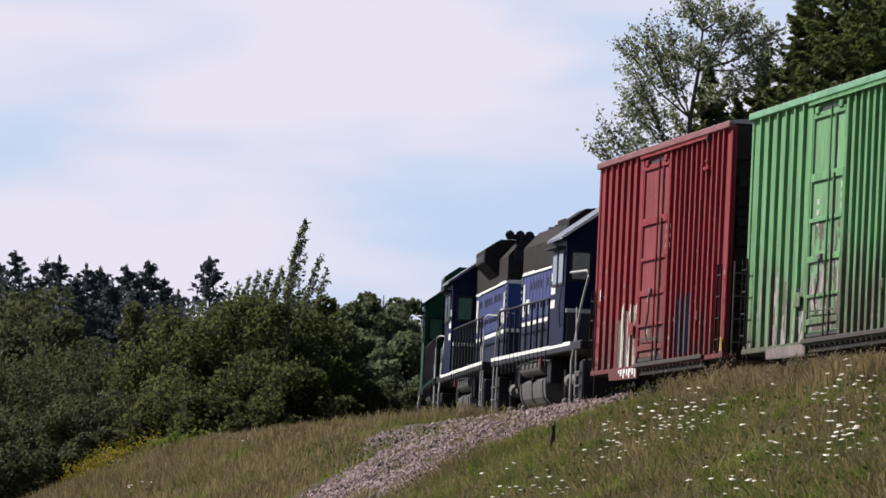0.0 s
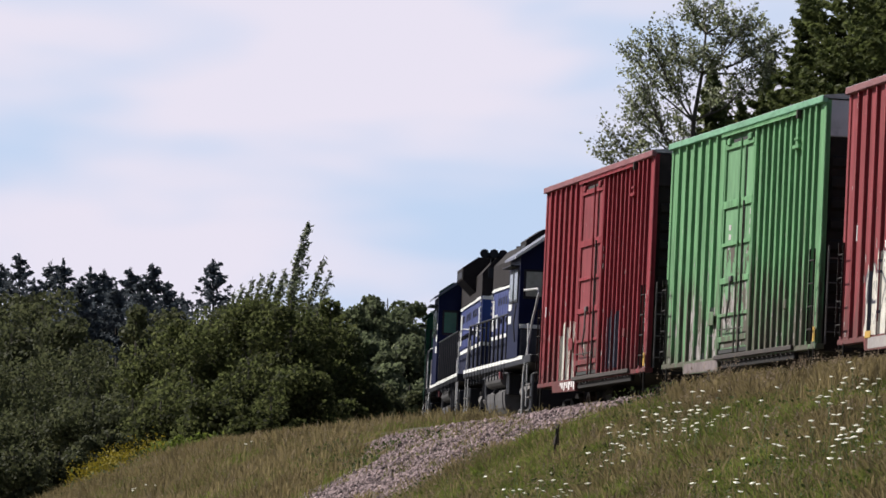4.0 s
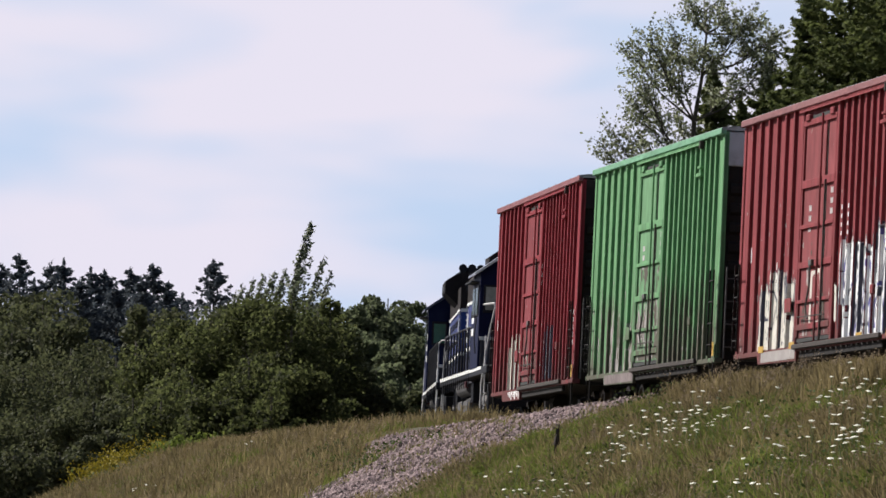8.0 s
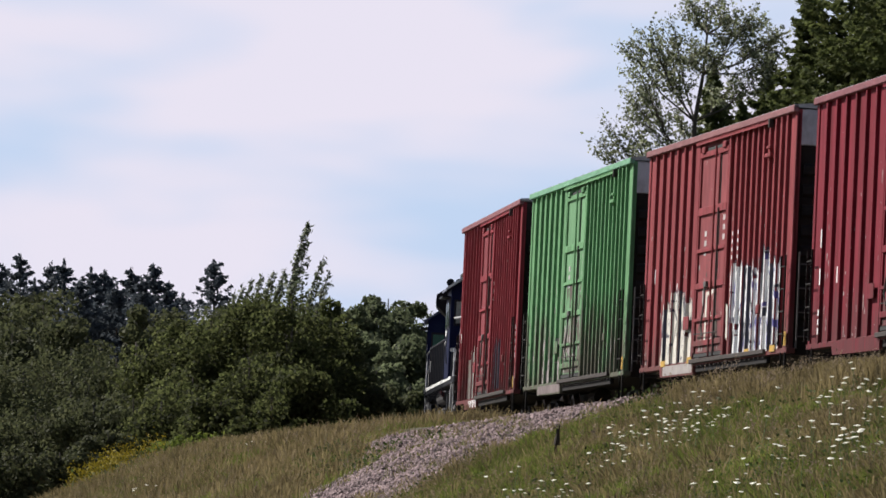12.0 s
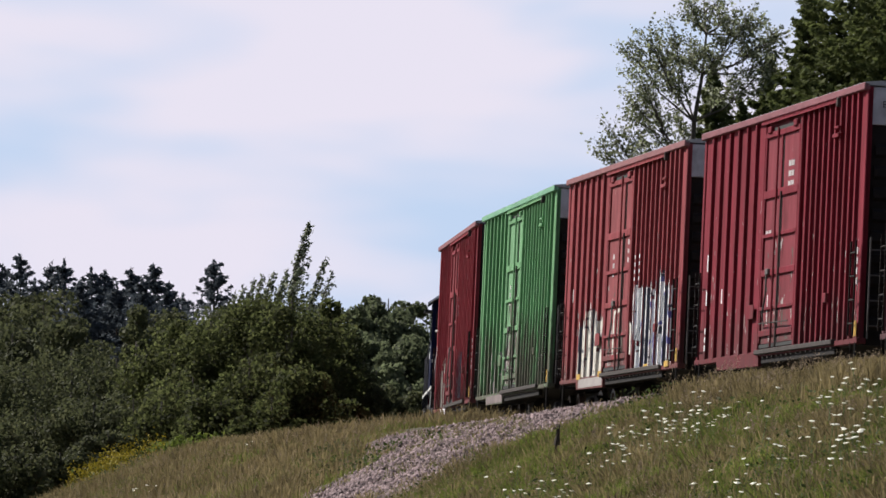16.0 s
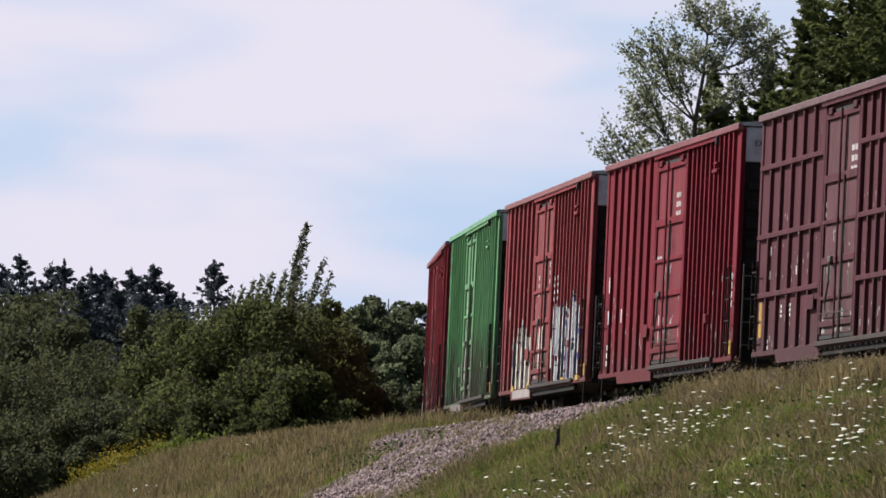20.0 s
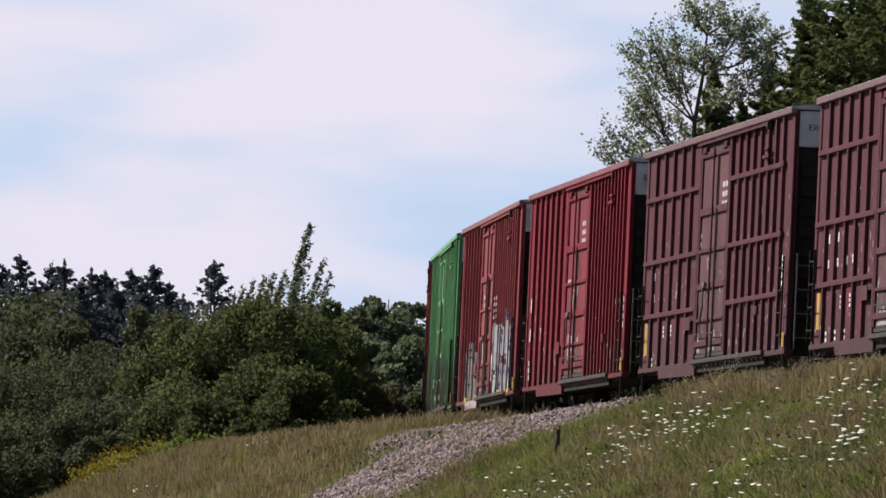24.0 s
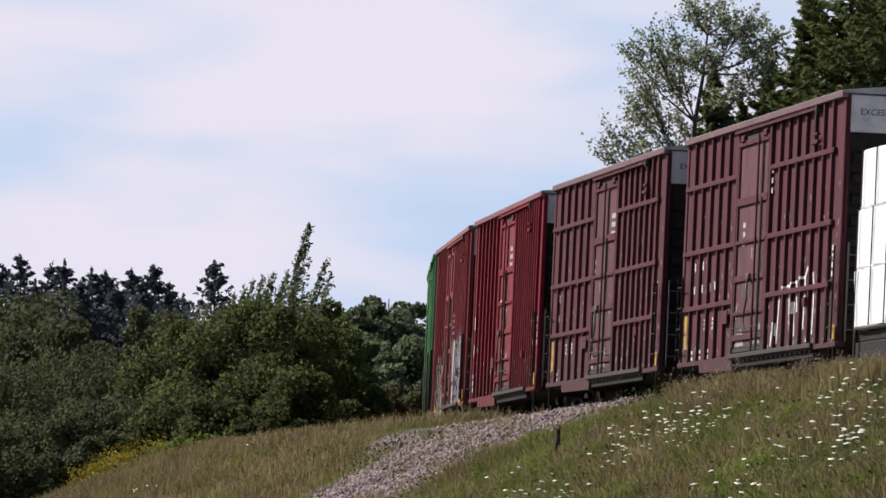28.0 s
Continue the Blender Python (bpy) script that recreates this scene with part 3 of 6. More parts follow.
def boxcar(name, label, paint, front_posts=6, rear_posts=10, belts=False, door_x=(1.75, -1.35), door_split=-0.35, end_panel=END_GREY, end_text=""):
    """A tall plug-door boxcar: front is +x, the side the camera sees is +y."""
    car = tagged(new(name), label, "boxcar", "boxcars of the freight train")
    dx1, dx0 = door_x
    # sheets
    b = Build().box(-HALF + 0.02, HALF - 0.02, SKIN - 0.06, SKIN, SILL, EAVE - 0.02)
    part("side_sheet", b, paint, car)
    b = Build().box(-HALF + 0.02, HALF - 0.02, -SKIN, -SKIN + 0.06, SILL, EAVE - 0.02)
    part("side_sheet", b, paint, car)
    for e in (-1, 1):
        b = Build().box(min(e * (HALF - 0.10), e * (HALF - 0.16)), max(e * (HALF - 0.10), e * (HALF - 0.16)), -SKIN + 0.06, SKIN - 0.06, SILL, EAVE - 0.02)
        # rear wall near black: the unlit end's shade is put into its colour
        part("end_wall", b, STEEL if e < 0 else paint, car, "end wall, the rear one's shade put into its colour")
        rib = Build()
        rib.prism([(0, -0.11), (e * 0.07, -0.06), (e * 0.07, 0.06), (0, 0.11)], 1, -1.36, 1.36)
        me = rib.mesh("end_rib", STEEL)
        for i in range(9):
            r = part("end_rib", me, None, car)
            r.location = (e * (HALF - 0.10), 0, 1.25 + i * 0.34)
        p = Build().box(min(e * (HALF - 0.095), e * (HALF - 0.03)), max(e * (HALF - 0.095), e * (HALF - 0.03)), -SIDE + 0.06, SIDE - 0.06, 4.38, 4.98, 0.015)
        ep = part("end_panel", p, end_panel, car, "pale grey band across the top of the end")
        if end_text:
            m = Matrix.Translation((e * (HALF - 0.026), -e * 0.62, 4.66)) @ Matrix.Rotation(radians(90 * e), 4, "Z") @ Matrix.Rotation(radians(90), 4, "X")
            words("lettering", end_text, 0.14, m, LOCO_TOP, ep, "faded dark capitals")
    # roof: low pitch, seams, and a deep eave rail
    roof = Build().prism([(-SIDE - 0.02, EAVE), (SIDE + 0.02, EAVE), (SIDE + 0.02, EAVE + 0.05), (0.3, EAVE + 0.19), (-0.3, EAVE + 0.19), (-SIDE - 0.02, EAVE + 0.05)],
                         0, -HALF, HALF)
    rf = part("roof", roof, ROOF, car)
    seam = Build().prism([(-SIDE, EAVE + 0.055), (0, EAVE + 0.20), (SIDE, EAVE + 0.055), (SIDE, EAVE + 0.068), (0, EAVE + 0.215), (-SIDE, EAVE + 0.068)], 0, -0.03, 0.03)
    me = seam.mesh("roof_seam", ROOF)
    for i in range(12):
        r = part("roof_seam", me, None, rf)
        r.location = (-7.3 + i * 1.327, 0, 0)
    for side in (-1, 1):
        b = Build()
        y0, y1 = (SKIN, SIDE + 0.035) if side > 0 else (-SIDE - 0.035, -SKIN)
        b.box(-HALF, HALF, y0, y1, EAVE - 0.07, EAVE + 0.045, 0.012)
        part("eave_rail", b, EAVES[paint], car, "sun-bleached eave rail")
    # upper door track over the door and the rear half
    b = Build()
    b.box(-5.6, dx1 + 0.25, SIDE - 0.02, SIDE + 0.05, EAVE - 0.115, EAVE - 0.090)
    b.box(-5.6, dx1 + 0.25, SIDE + 0.04, SIDE + 0.05, EAVE - 0.15, EAVE - 0.090)
    part("upper_door_track", b, paint, car, "thin upper door track")
    part("track_stop", Build().box(-5.70, -5.6, SIDE - 0.02, SIDE + 0.06, EAVE - 0.22, EAVE - 0.075, 0.01), GREASE, car)
    # corner posts and side posts
    zt = EAVE - 0.07
    for x in (-HALF + 0.11, HALF - 0.11):
        for side in (-1, 1):
            y0, y1 = (SKIN - 0.05, SIDE - 0.035) if side > 0 else (-SIDE + 0.035, -SKIN + 0.05)
            part("corner_post", Build().box(x - 0.09, x + 0.11, y0, y1, SILL - 0.02, zt, 0.012), paint, car)
    step_f = (HALF - 0.2 - dx1 - 0.18) / (front_posts + 1)
    step_r = (dx0 - 0.18 + HALF - 0.2) / (rear_posts + 1)
    posts = [dx1 + 0.18 + step_f * (i + 1) for i in range(front_posts)] + [dx0 - 0.18 - step_r * (i + 1) for i in range(rear_posts)]
    me = post_mesh(SILL + 0.02, zt, paint)
    for x in posts:
        for side in (1, -1):
            p = part("post", me, None, car)
            p.location = (x, SKIN * side, 0)
            if side < 0:
                p.rotation_euler = (0, 0, math.pi)
    if belts:
        for z in (1.95, 2.95, 4.12):
            for xa, xb in ((dx1 + 0.18, HALF - 0.22), (-HALF + 0.75, dx0 - 0.18)):
                part("belt_rail", Build().box(xa, xb, SKIN, SIDE + 0.010, z - 0.045, z + 0.045, 0.01), paint, car)
    # door frame, door leaves and their hardware
    for x in (dx1 + 0.10, dx0 - 0.10):
        part("door_post", Build().box(x - 0.08, x + 0.08, SKIN, SIDE + 0.008, SILL, zt, 0.012), paint, car)
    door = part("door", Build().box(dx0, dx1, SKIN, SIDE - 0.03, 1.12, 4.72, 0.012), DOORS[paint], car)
    for z, hh in ((3.65, 0.07), (2.95, 0.035), (2.32, 0.055), (1.72, 0.03), (1.30, 0.05), (4.66, 0.05)):
        part("door_rail", Build().box(dx0 + 0.02, dx1 - 0.02, SIDE - 0.03, SIDE + 0.012, z - hh, z + hh, 0.008), paint, door)
    for x in (dx1 - 0.06, dx0 + 0.06, door_split):
        part("door_stile", Build().box(x - 0.05, x + 0.05, SIDE - 0.03, SIDE + 0.005, 1.14, 4.70, 0.008), paint, door)
    # black strips paint in the shade of the gaps round the door
    for x in (dx1 + 0.012, dx0 - 0.012, door_split - 0.075):
        part("door_seal", Build().box(x - 0.02, x + 0.02, SKIN, SIDE - 0.02, 1.08, 4.74), SEAM_DARK, door, "black strip for the shaded gap at the door")
    for z in (1.09, 4.745):
        part("door_seal", Build().box(dx0, dx1, SKIN, SIDE - 0.02, z - 0.03, z + 0.03), SEAM_DARK, door, "black strip for the shaded gap at the door")
    bars = Build()
    bars.tube([(door_split + 0.22, SIDE + 0.03, 1.05), (door_split + 0.22, SIDE + 0.03, 4.75)], 0.018, 6)
    part("locking_bar", bars, paint, door, "painted locking bar")
    bars = Build().tube([(door_split - 0.25, SIDE + 0.03, 1.05), (door_split - 0.25, SIDE + 0.03, 3.65)], 0.016, 6)
    part("locking_bar", bars, GREASE, door, "grimy locking bar")
    hd = Build()
    hd.tube([(door_split + 0.75, SIDE + 0.05, 2.34), (door_split + 0.7, SIDE + 0.06, 1.95), (door_split + 0.95, SIDE + 0.06, 1.62), (door_split + 0.8, SIDE + 0.05, 1.42)], 0.018, 6)
    hd.box(door_split + 0.62, door_split + 0.88, SIDE - 0.03, SIDE + 0.06, 2.28, 2.38, 0.01)
    part("door_handle", hd, GREY_STEEL, door, "bare steel locking handle")
    for z in (1.45,):
        part("operating_rod", Build().tube([(dx0 + 0.25, SIDE + 0.05, z), (dx1 - 0.25, SIDE + 0.04, z + 0.02)], 0.011, 6), GREASE, door)
    for i, x in enumerate((dx1 - 0.5, dx0 + 0.35)):
        part("door_hanger", Build().box(x - 0.16, x + 0.16, SIDE - 0.03, SIDE + 0.045, 4.68, 4.80, 0.015), paint, door)
    # sills: deep plate ahead of the door, door track below and behind it
    part("side_sill", Build().box(-HALF, HALF, SKIN - 0.10, SIDE - 0.01, SILL - 0.06, SILL + 0.03, 0.01), paint, car)
    part("side_sill", Build().box(-HALF, HALF, -SIDE + 0.01, -SKIN + 0.10, SILL - 0.06, SILL + 0.03, 0.01), paint, car)
    part("sill_plate", Build().prism([(dx1 - 0.1, SILL), (dx1 - 0.1, 0.76), (5.35, 0.78), (5.5, SILL)], 1, SKIN, SIDE), paint, car)
    part("lower_door_track", Build().box(-5.95, dx1 + 0.1, SKIN, SIDE + 0.05, 0.95, 1.03, 0.01), GREASE, car, "greasy brown lower door track")
    part("sill_beam", Build().box(-5.8, dx1, SKIN - 0.06, SIDE - 0.05, 0.80, 0.93, 0.01), STEEL, car)
    teeth = Build().box(-0.03, 0.03, SIDE - 0.03, SIDE + 0.0, 0.885, 0.92)
    me = teeth.mesh("track_bracket", GREASE)
    for i in range(16):
        part("track_bracket", me, None, car).location = (-5.7 + i * 0.46, 0, 0)
    # underframe, ladders, steps, couplers, bogies
    part("centre_sill", Build().box(-HALF - 0.05, HALF + 0.05, -0.35, 0.35, 0.66, SILL, 0.02), STEEL, car)
    part("floor_frame", Build().box(-HALF + 0.1, HALF - 0.1, -SKIN + 0.06, SKIN - 0.06, SILL - 0.08, SILL + 0.03), STEEL, car)
    part("brake_cylinder", Build().tube([(0.9, 0.75, 0.70), (1.9, 0.75, 0.70)], 0.19, 12), STEEL, car)
    for x in (-HALF + 0.32, HALF - 0.32):
        ladder(car, x, SIDE + 0.04, 1.05, 2.55, "x", 4, STEEL)
    ladder(car, -HALF + 0.32, -SIDE - 0.045, 1.05, 2.55, "x", 4, paint)
    for e in (-1, 1):
        ladder(car, e * (HALF + 0.06), 1.18, 1.0, 2.6, "y", 4, GREY_STEEL)
        st = Build().tube([(e * (HALF - 0.15), SIDE - 0.02, 0.95), (e * (HALF - 0.15), SIDE - 0.02, 0.45), (e * (HALF - 0.55), SIDE - 0.02, 0.45), (e * (HALF - 0.55), SIDE - 0.02, 0.95)], 0.02, 6)
        part("sill_step", st, STEEL, car)
        coupler(car, e * (HALF - 0.05), e)
        truck(car, e * 6.2)
    brake = Build()
    for k in range(12):
        a0, a1 = 2 * math.pi * k / 12, 2 * math.pi * (k + 1) / 12
        brake.tube([(-HALF - 0.10, -0.7 + 0.28 * math.cos(a0), 2.6 + 0.28 * math.sin(a0)), (-HALF - 0.10, -0.7 + 0.28 * math.cos(a1), 2.6 + 0.28 * math.sin(a1))], 0.018, 5)
    for k in range(4):
        a0 = math.pi * k / 2
        brake.tube([(-HALF - 0.05, -0.7, 2.6), (-HALF - 0.10, -0.7 + 0.28 * math.cos(a0), 2.6 + 0.28 * math.sin(a0))], 0.014, 5)
    part("brake_wheel", brake, STEEL, car)
    # bracket boxes on the posts and small plates
    part("door_stop", Build().box(-5.9, -5.35, SIDE, SIDE + 0.06, 4.28, 4.35, 0.01).box(-5.85, -5.5, SIDE, SIDE + 0.06, 4.42, 4.47, 0.01), paint, car)
    part("door_stop", Build().box(-5.3, -5.05, SIDE, SIDE + 0.05, 1.64, 1.80, 0.012), paint, car)
    part("placard_board", Build().box(dx1 + 0.55, dx1 + 1.15, SIDE, SIDE + 0.012, 1.58, 1.82, 0.005), paint, car)
    part("corner_stripe", Build().box(-HALF + 0.02, -HALF + 0.24, SIDE, SIDE + 0.004, 1.04, 1.28), YELLOW, car, "yellow safety patch")
    seed = 3.0 + sum(ord(ch) for ch in paint.name) % 17
    paint_on_side("flaked_paint", car, posts, lambda x, z: noise.noise(Vector((x * 12, z * 6, seed + 5))) + 0.25 * noise.noise(Vector((x * 1.3, z * 1.1, seed))) > 0.53 + 0.05 * (z - 1), -HALF + 0.3, HALF - 0.3, 1.0, 3.6, GREY_PRIMER, "pale chips where paint has flaked", 0.024, 0.005)
    # worn and dirty patches on the door's lower panels
    flat = SIDE - 0.030 - SKIN + 0.003
    heavy = 0.10 if paint is GREEN else 0.30
    paint_on_side("flaked_paint", car, (), lambda x, z: noise.noise(Vector((x * 2.6, z * 2.0, seed + 2))) + 0.45 * noise.noise(Vector((x * 9, z * 7, seed))) > heavy + 0.25 * (z - 1.2), dx0 + 0.12, dx1 - 0.12, 1.16, 2.9, GREY_PRIMER, "worn pale patches on the door", 0.028, flat)
    paint_on_side("grime", car, (), lambda x, z: noise.noise(Vector((x * 3.4, z * 1.6, seed + 8))) + 0.5 * noise.noise(Vector((x * 13, z * 9, seed + 3))) > heavy - (0.16 if paint is GREEN else 0.04) + 0.25 * (z - 1.2), dx0 + 0.12, dx1 - 0.12, 1.16, 2.9, GRIME, "dark grime on the door", 0.028, flat + 0.002)
    return car, posts


def stroke(px, pz, pts, width):
    """Whether a place lies within a broad stroke along points."""
    for (ax, az), (bx, bz) in zip(pts, pts[1:]):
        dx, dz = bx - ax, bz - az
        q = max(0.0, min(1.0, ((px - ax) * dx + (pz - az) * dz) / max(dx * dx + dz * dz, 1e-9)))
        if (px - ax - q * dx) ** 2 + (pz - az - q * dz) ** 2 < (width / 2) ** 2:
            return True
    return False


def ragged(x, z, k=0.05):
    return k * noise.noise(Vector((x * 6, z * 3, 7.0)))


def car_red_first():
    car, posts = boxcar("boxcar", "oxide-red boxcar with plug door and pale sprayed streaks", RED, door_x=(1.95, -1.15), end_panel=LOCO_TOP)
    paint_on_side("sprayed_paint", car, posts, lambda x, z: z < 2.12 + 0.3 * noise.noise(Vector((x * 2.3, 0.5, 3))) and noise.noise(Vector((x * 7.5, z * 0.9, 3))) + 0.35 * noise.noise(Vector((x * 20, z * 3, 3))) > -0.22, 3.2, 5.3, 1.0, 2.25, GRAFFITI_CREAM, "pale vertical streaks of spray paint", 0.026)
    for i in range(9):
        x = 2.0 + i * 0.24 + 0.06 * (i % 3)
        part("graffiti", Build().box(x, x + 0.13 + 0.04 * (i % 2), SIDE, SIDE + 0.004, 0.79 + 0.05 * (i % 3), 0.96), GRAFFITI, car, "white spray paint on the sill plate")
    paint_on_side("sprayed_paint", car, posts, lambda x, z: z < 2.1 + ragged(x, z, 0.3), -3.2, -1.7, 1.1, 2.25, GRAFFITI_DARK, "dark blue-grey sprayed patch", 0.03)
    marks("lettering", car, -0.05, 3.42, 2, GRAFFITI, y=SIDE - 0.028, lines=3)
    marks("lettering", car, 7.3, 2.35, 1, GRAFFITI, posts, 0.22, 0.07)
    marks("lettering", car, -6.4, 2.3, 1, GRAFFITI, posts, 0.10, 0.07, lines=5)
    return car


def car_green():
    car, posts = boxcar("boxcar", "light green boxcar with plug door, rust-streaked along its foot", GREEN, door_x=(1.70, -1.30), end_panel=END_GREY)
    paint_on_side("faded_patch", car, posts, lambda x, z: z < 1.55 + ragged(x, z, 1.0) and noise.noise(Vector((x * 3.5, z * 1.6, 1))) + 0.6 * noise.noise(Vector((x * 13, z * 5, 1))) > 0.02, 2.6, 5.9, 1.0, 2.3, GREY_PRIMER, "grey primer and worn-through paint", 0.03)
    part("faded_patch", Build().box(1.65, 5.3, SIDE, SIDE + 0.004, 0.79, 0.96), DUSTY_PRIMER, car, "pale scuffed sill plate")
    paint_on_side("sprayed_paint", car, posts, lambda x, z: noise.noise(Vector((x * 5, z * 0.8, 4))) + 0.4 * noise.noise(Vector((x * 17, z * 4, 4))) > 0.42, 5.4, 7.6, 1.1, 2.7, GREY_PRIMER, "pale flaking streaks", 0.026)
    b = Build()
    for i, (x, z, l) in enumerate(((1.6, 1.55, 0.7), (1.3, 1.5, 0.55), (1.05, 1.7, 0.6), (-0.1, 1.6, 0.65), (-0.3, 1.5, 0.5), (-0.55, 1.75, 0.4))):
        b.box(x - 0.75, x - 0.62, SIDE - 0.030, SIDE - 0.026, z, z + l)
    part("graffiti", b, GREY_PRIMER, car, "pale scribble on the door")
    marks("lettering", car, -0.15, 3.40, 2, GRAFFITI, y=SIDE - 0.028, lines=3)
    marks("lettering", car, 1.95, 3.2, 1, GRAFFITI, y=SIDE - 0.028, lines=3, h=0.12)
    return car


def car_red_second():
    car, posts = boxcar("boxcar", "faded red boxcar with plug door and tall white graffiti", RED_B, end_panel=END_GREY)
    # blocky letters (front edge, rear edge, top): a dark outline, the pale fill, and lines drawn across
    front = [(6.50, 5.50, 2.02), (5.30, 3.95, 2.26), (3.80, 3.10, 2.12), (2.95, 2.25, 2.22)]
    rear = [(-1.35, -2.85, 2.52), (-2.95, -4.30, 2.44), (-4.40, -5.10, 2.72), (-5.15, -6.05, 2.50)]

    def block(group, x, z, grow):
        """Whether a place lies in one of the slanting letters, widened by grow."""
        for xa, xb, top in group:
            u = x - 0.16 * (z - 1.5) - ragged(x, z, 0.12)
            near_edge = min(xa - u, u - xb)
            if near_edge > -grow and z < top + grow * 0.5 + ragged(x * 2, z, 0.25) - 0.35 * max(0.0, 0.22 - near_edge):
                return True
        return False

    for group, x0, x1, top in ((front, 2.0, 6.95, 2.5), (rear, -6.3, -1.1, 3.0)):
        pale = GRAFFITI if group is rear else GRAFFITI_CREAM
        paint_on_side("graffiti", car, posts, lambda x, z: block(group, x, z, 0.09), x0, x1, 1.0, top, GRAFFITI_DARK, "dark blue outline of the sprayed letters", 0.03, 0.003)
        paint_on_side("graffiti", car, posts, lambda x, z: block(group, x, z, 0.0) and noise.noise(Vector((x * 8, z * 5, 31.0))) < 0.46, x0, x1, 1.0, top, pale, "bold pale sprayed letters", 0.026, 0.006)
        paint_on_side("graffiti", car, posts, lambda x, z: block(group, x, z, -0.05) and abs(noise.noise(Vector((x * 1.25, z * 1.1, 4.0)))) < 0.05, x0, x1, 1.05, top, GRAFFITI_BLUE if group is rear else GRAFFITI_DARK, "dark drawn lines inside the letters", 0.024, 0.008)
        paint_on_side("graffiti", car, posts, lambda x, z: block(group, x, z, -0.03) and abs(noise.noise(Vector((x * 1.6, z * 1.3, 9.0)))) < 0.04, x0, x1, 1.05, top, GRAFFITI_DARK, "black drawn lines across the letters", 0.024, 0.010)
    paint_on_side("graffiti", car, posts, lambda x, z: 0.35 * noise.noise(Vector((x * 7, z * 2, 2.0))) > z - 1.12, 2.2, 6.6, 1.0, 1.5, GRAFFITI_CREAM, "pale overspray along the foot", 0.03, 0.009)
    panel = [[(1.45, 1.3), (1.40, 2.16), (0.62, 2.2), (0.50, 1.36), (1.3, 1.3)], [(1.0, 2.1), (0.95, 1.75), (0.65, 1.7)], [(-0.35, 1.4), (-0.45, 2.0), (-0.85, 1.85), (-0.9, 1.35)]]
    paint_on_side("graffiti", car, (), lambda x, z: any(stroke(x, z * 2.2, [(p, q * 2.2) for p, q in l], 0.17) for l in panel), -1.2, 1.6, 1.15, 2.4, GRAFFITI_CREAM, "cream outline letters across the door", 0.022, SIDE - 0.030 - SKIN + 0.006)
    part("graffiti", Build().box(1.75, 5.05, SIDE, SIDE + 0.004, 0.80, 0.975), GREY_PRIMER, car, "white spray on the sill plate")
    for x in (5.3, 2.3, -3.8, -6.4):
        part("corner_stripe", Build().box(x - 0.5, x, SIDE + 0.005, SIDE + 0.012, 0.97, 1.08), YELLOW, car, "yellow paint")
    marks("lettering", car, -0.05, 3.42, 2, GRAFFITI, y=SIDE - 0.028, lines=3)
    marks("lettering", car, 1.9, 3.2, 1, GRAFFITI, y=SIDE - 0.028, lines=3, h=0.10)
    marks("lettering", car, 7.2, 2.55, 2, GRAFFITI, posts, 0.26, 0.10, gap=0.5)
    marks("lettering", car, 5.0, 2.35, 1, GRAFFITI, posts, 0.12, 0.07, lines=4)
    marks("lettering", car, -1.25, 3.1, 2, GRAFFITI, posts, 0.07, 0.08, lines=4, gap=0.5, lead=0.07)
    return car


def car_red_third():
    car, posts = boxcar("boxcar", "deep red boxcar with plug door and small white lettering", RED_C, door_x=(1.25, -2.10), end_panel=END_GREY, end_text="EXCESS HEIGHT CAR")
    marks("lettering", car, -0.15, 4.05, 2, GRAFFITI, y=SIDE - 0.028, lines=3, h=0.13)
    marks("lettering", car, 1.85, 2.95, 2, GRAFFITI, y=SIDE - 0.028, lines=1, h=0.14)
    marks("lettering", car, 7.2, 2.55, 1, GRAFFITI, posts, 0.30, 0.09)
    marks("lettering", car, 7.2, 1.95, 3, GRAFFITI, posts, 0.26, 0.09, gap=0.55)
    marks("lettering", car, 7.2, 1.45, 2, GRAFFITI, posts, 0.10, 0.09, gap=0.6, lines=3)
    marks("lettering", car, -6.6, 2.35, 1, GRAFFITI, posts, 0.11, 0.08, lines=4)
    marks("lettering", car, -4.6, 1.75, 1, GRAFFITI, posts, 0.10, 0.08, lines=3)
    marks("lettering", car, -6.3, 1.55, 1, GRAFFITI, posts, 0.10, 0.08, lines=3)
    b = Build()
    for x, z, l in ((1.5, 1.45, 0.5), (1.0, 1.6, 0.3), (0.6, 1.4, 0.45)):
        b.box(x - 0.9, x - 0.85, SIDE - 0.030, SIDE - 0.026, z, z + l)
    part("graffiti", b, GRAFFITI, car, "thin white scribble on the door")
    return car


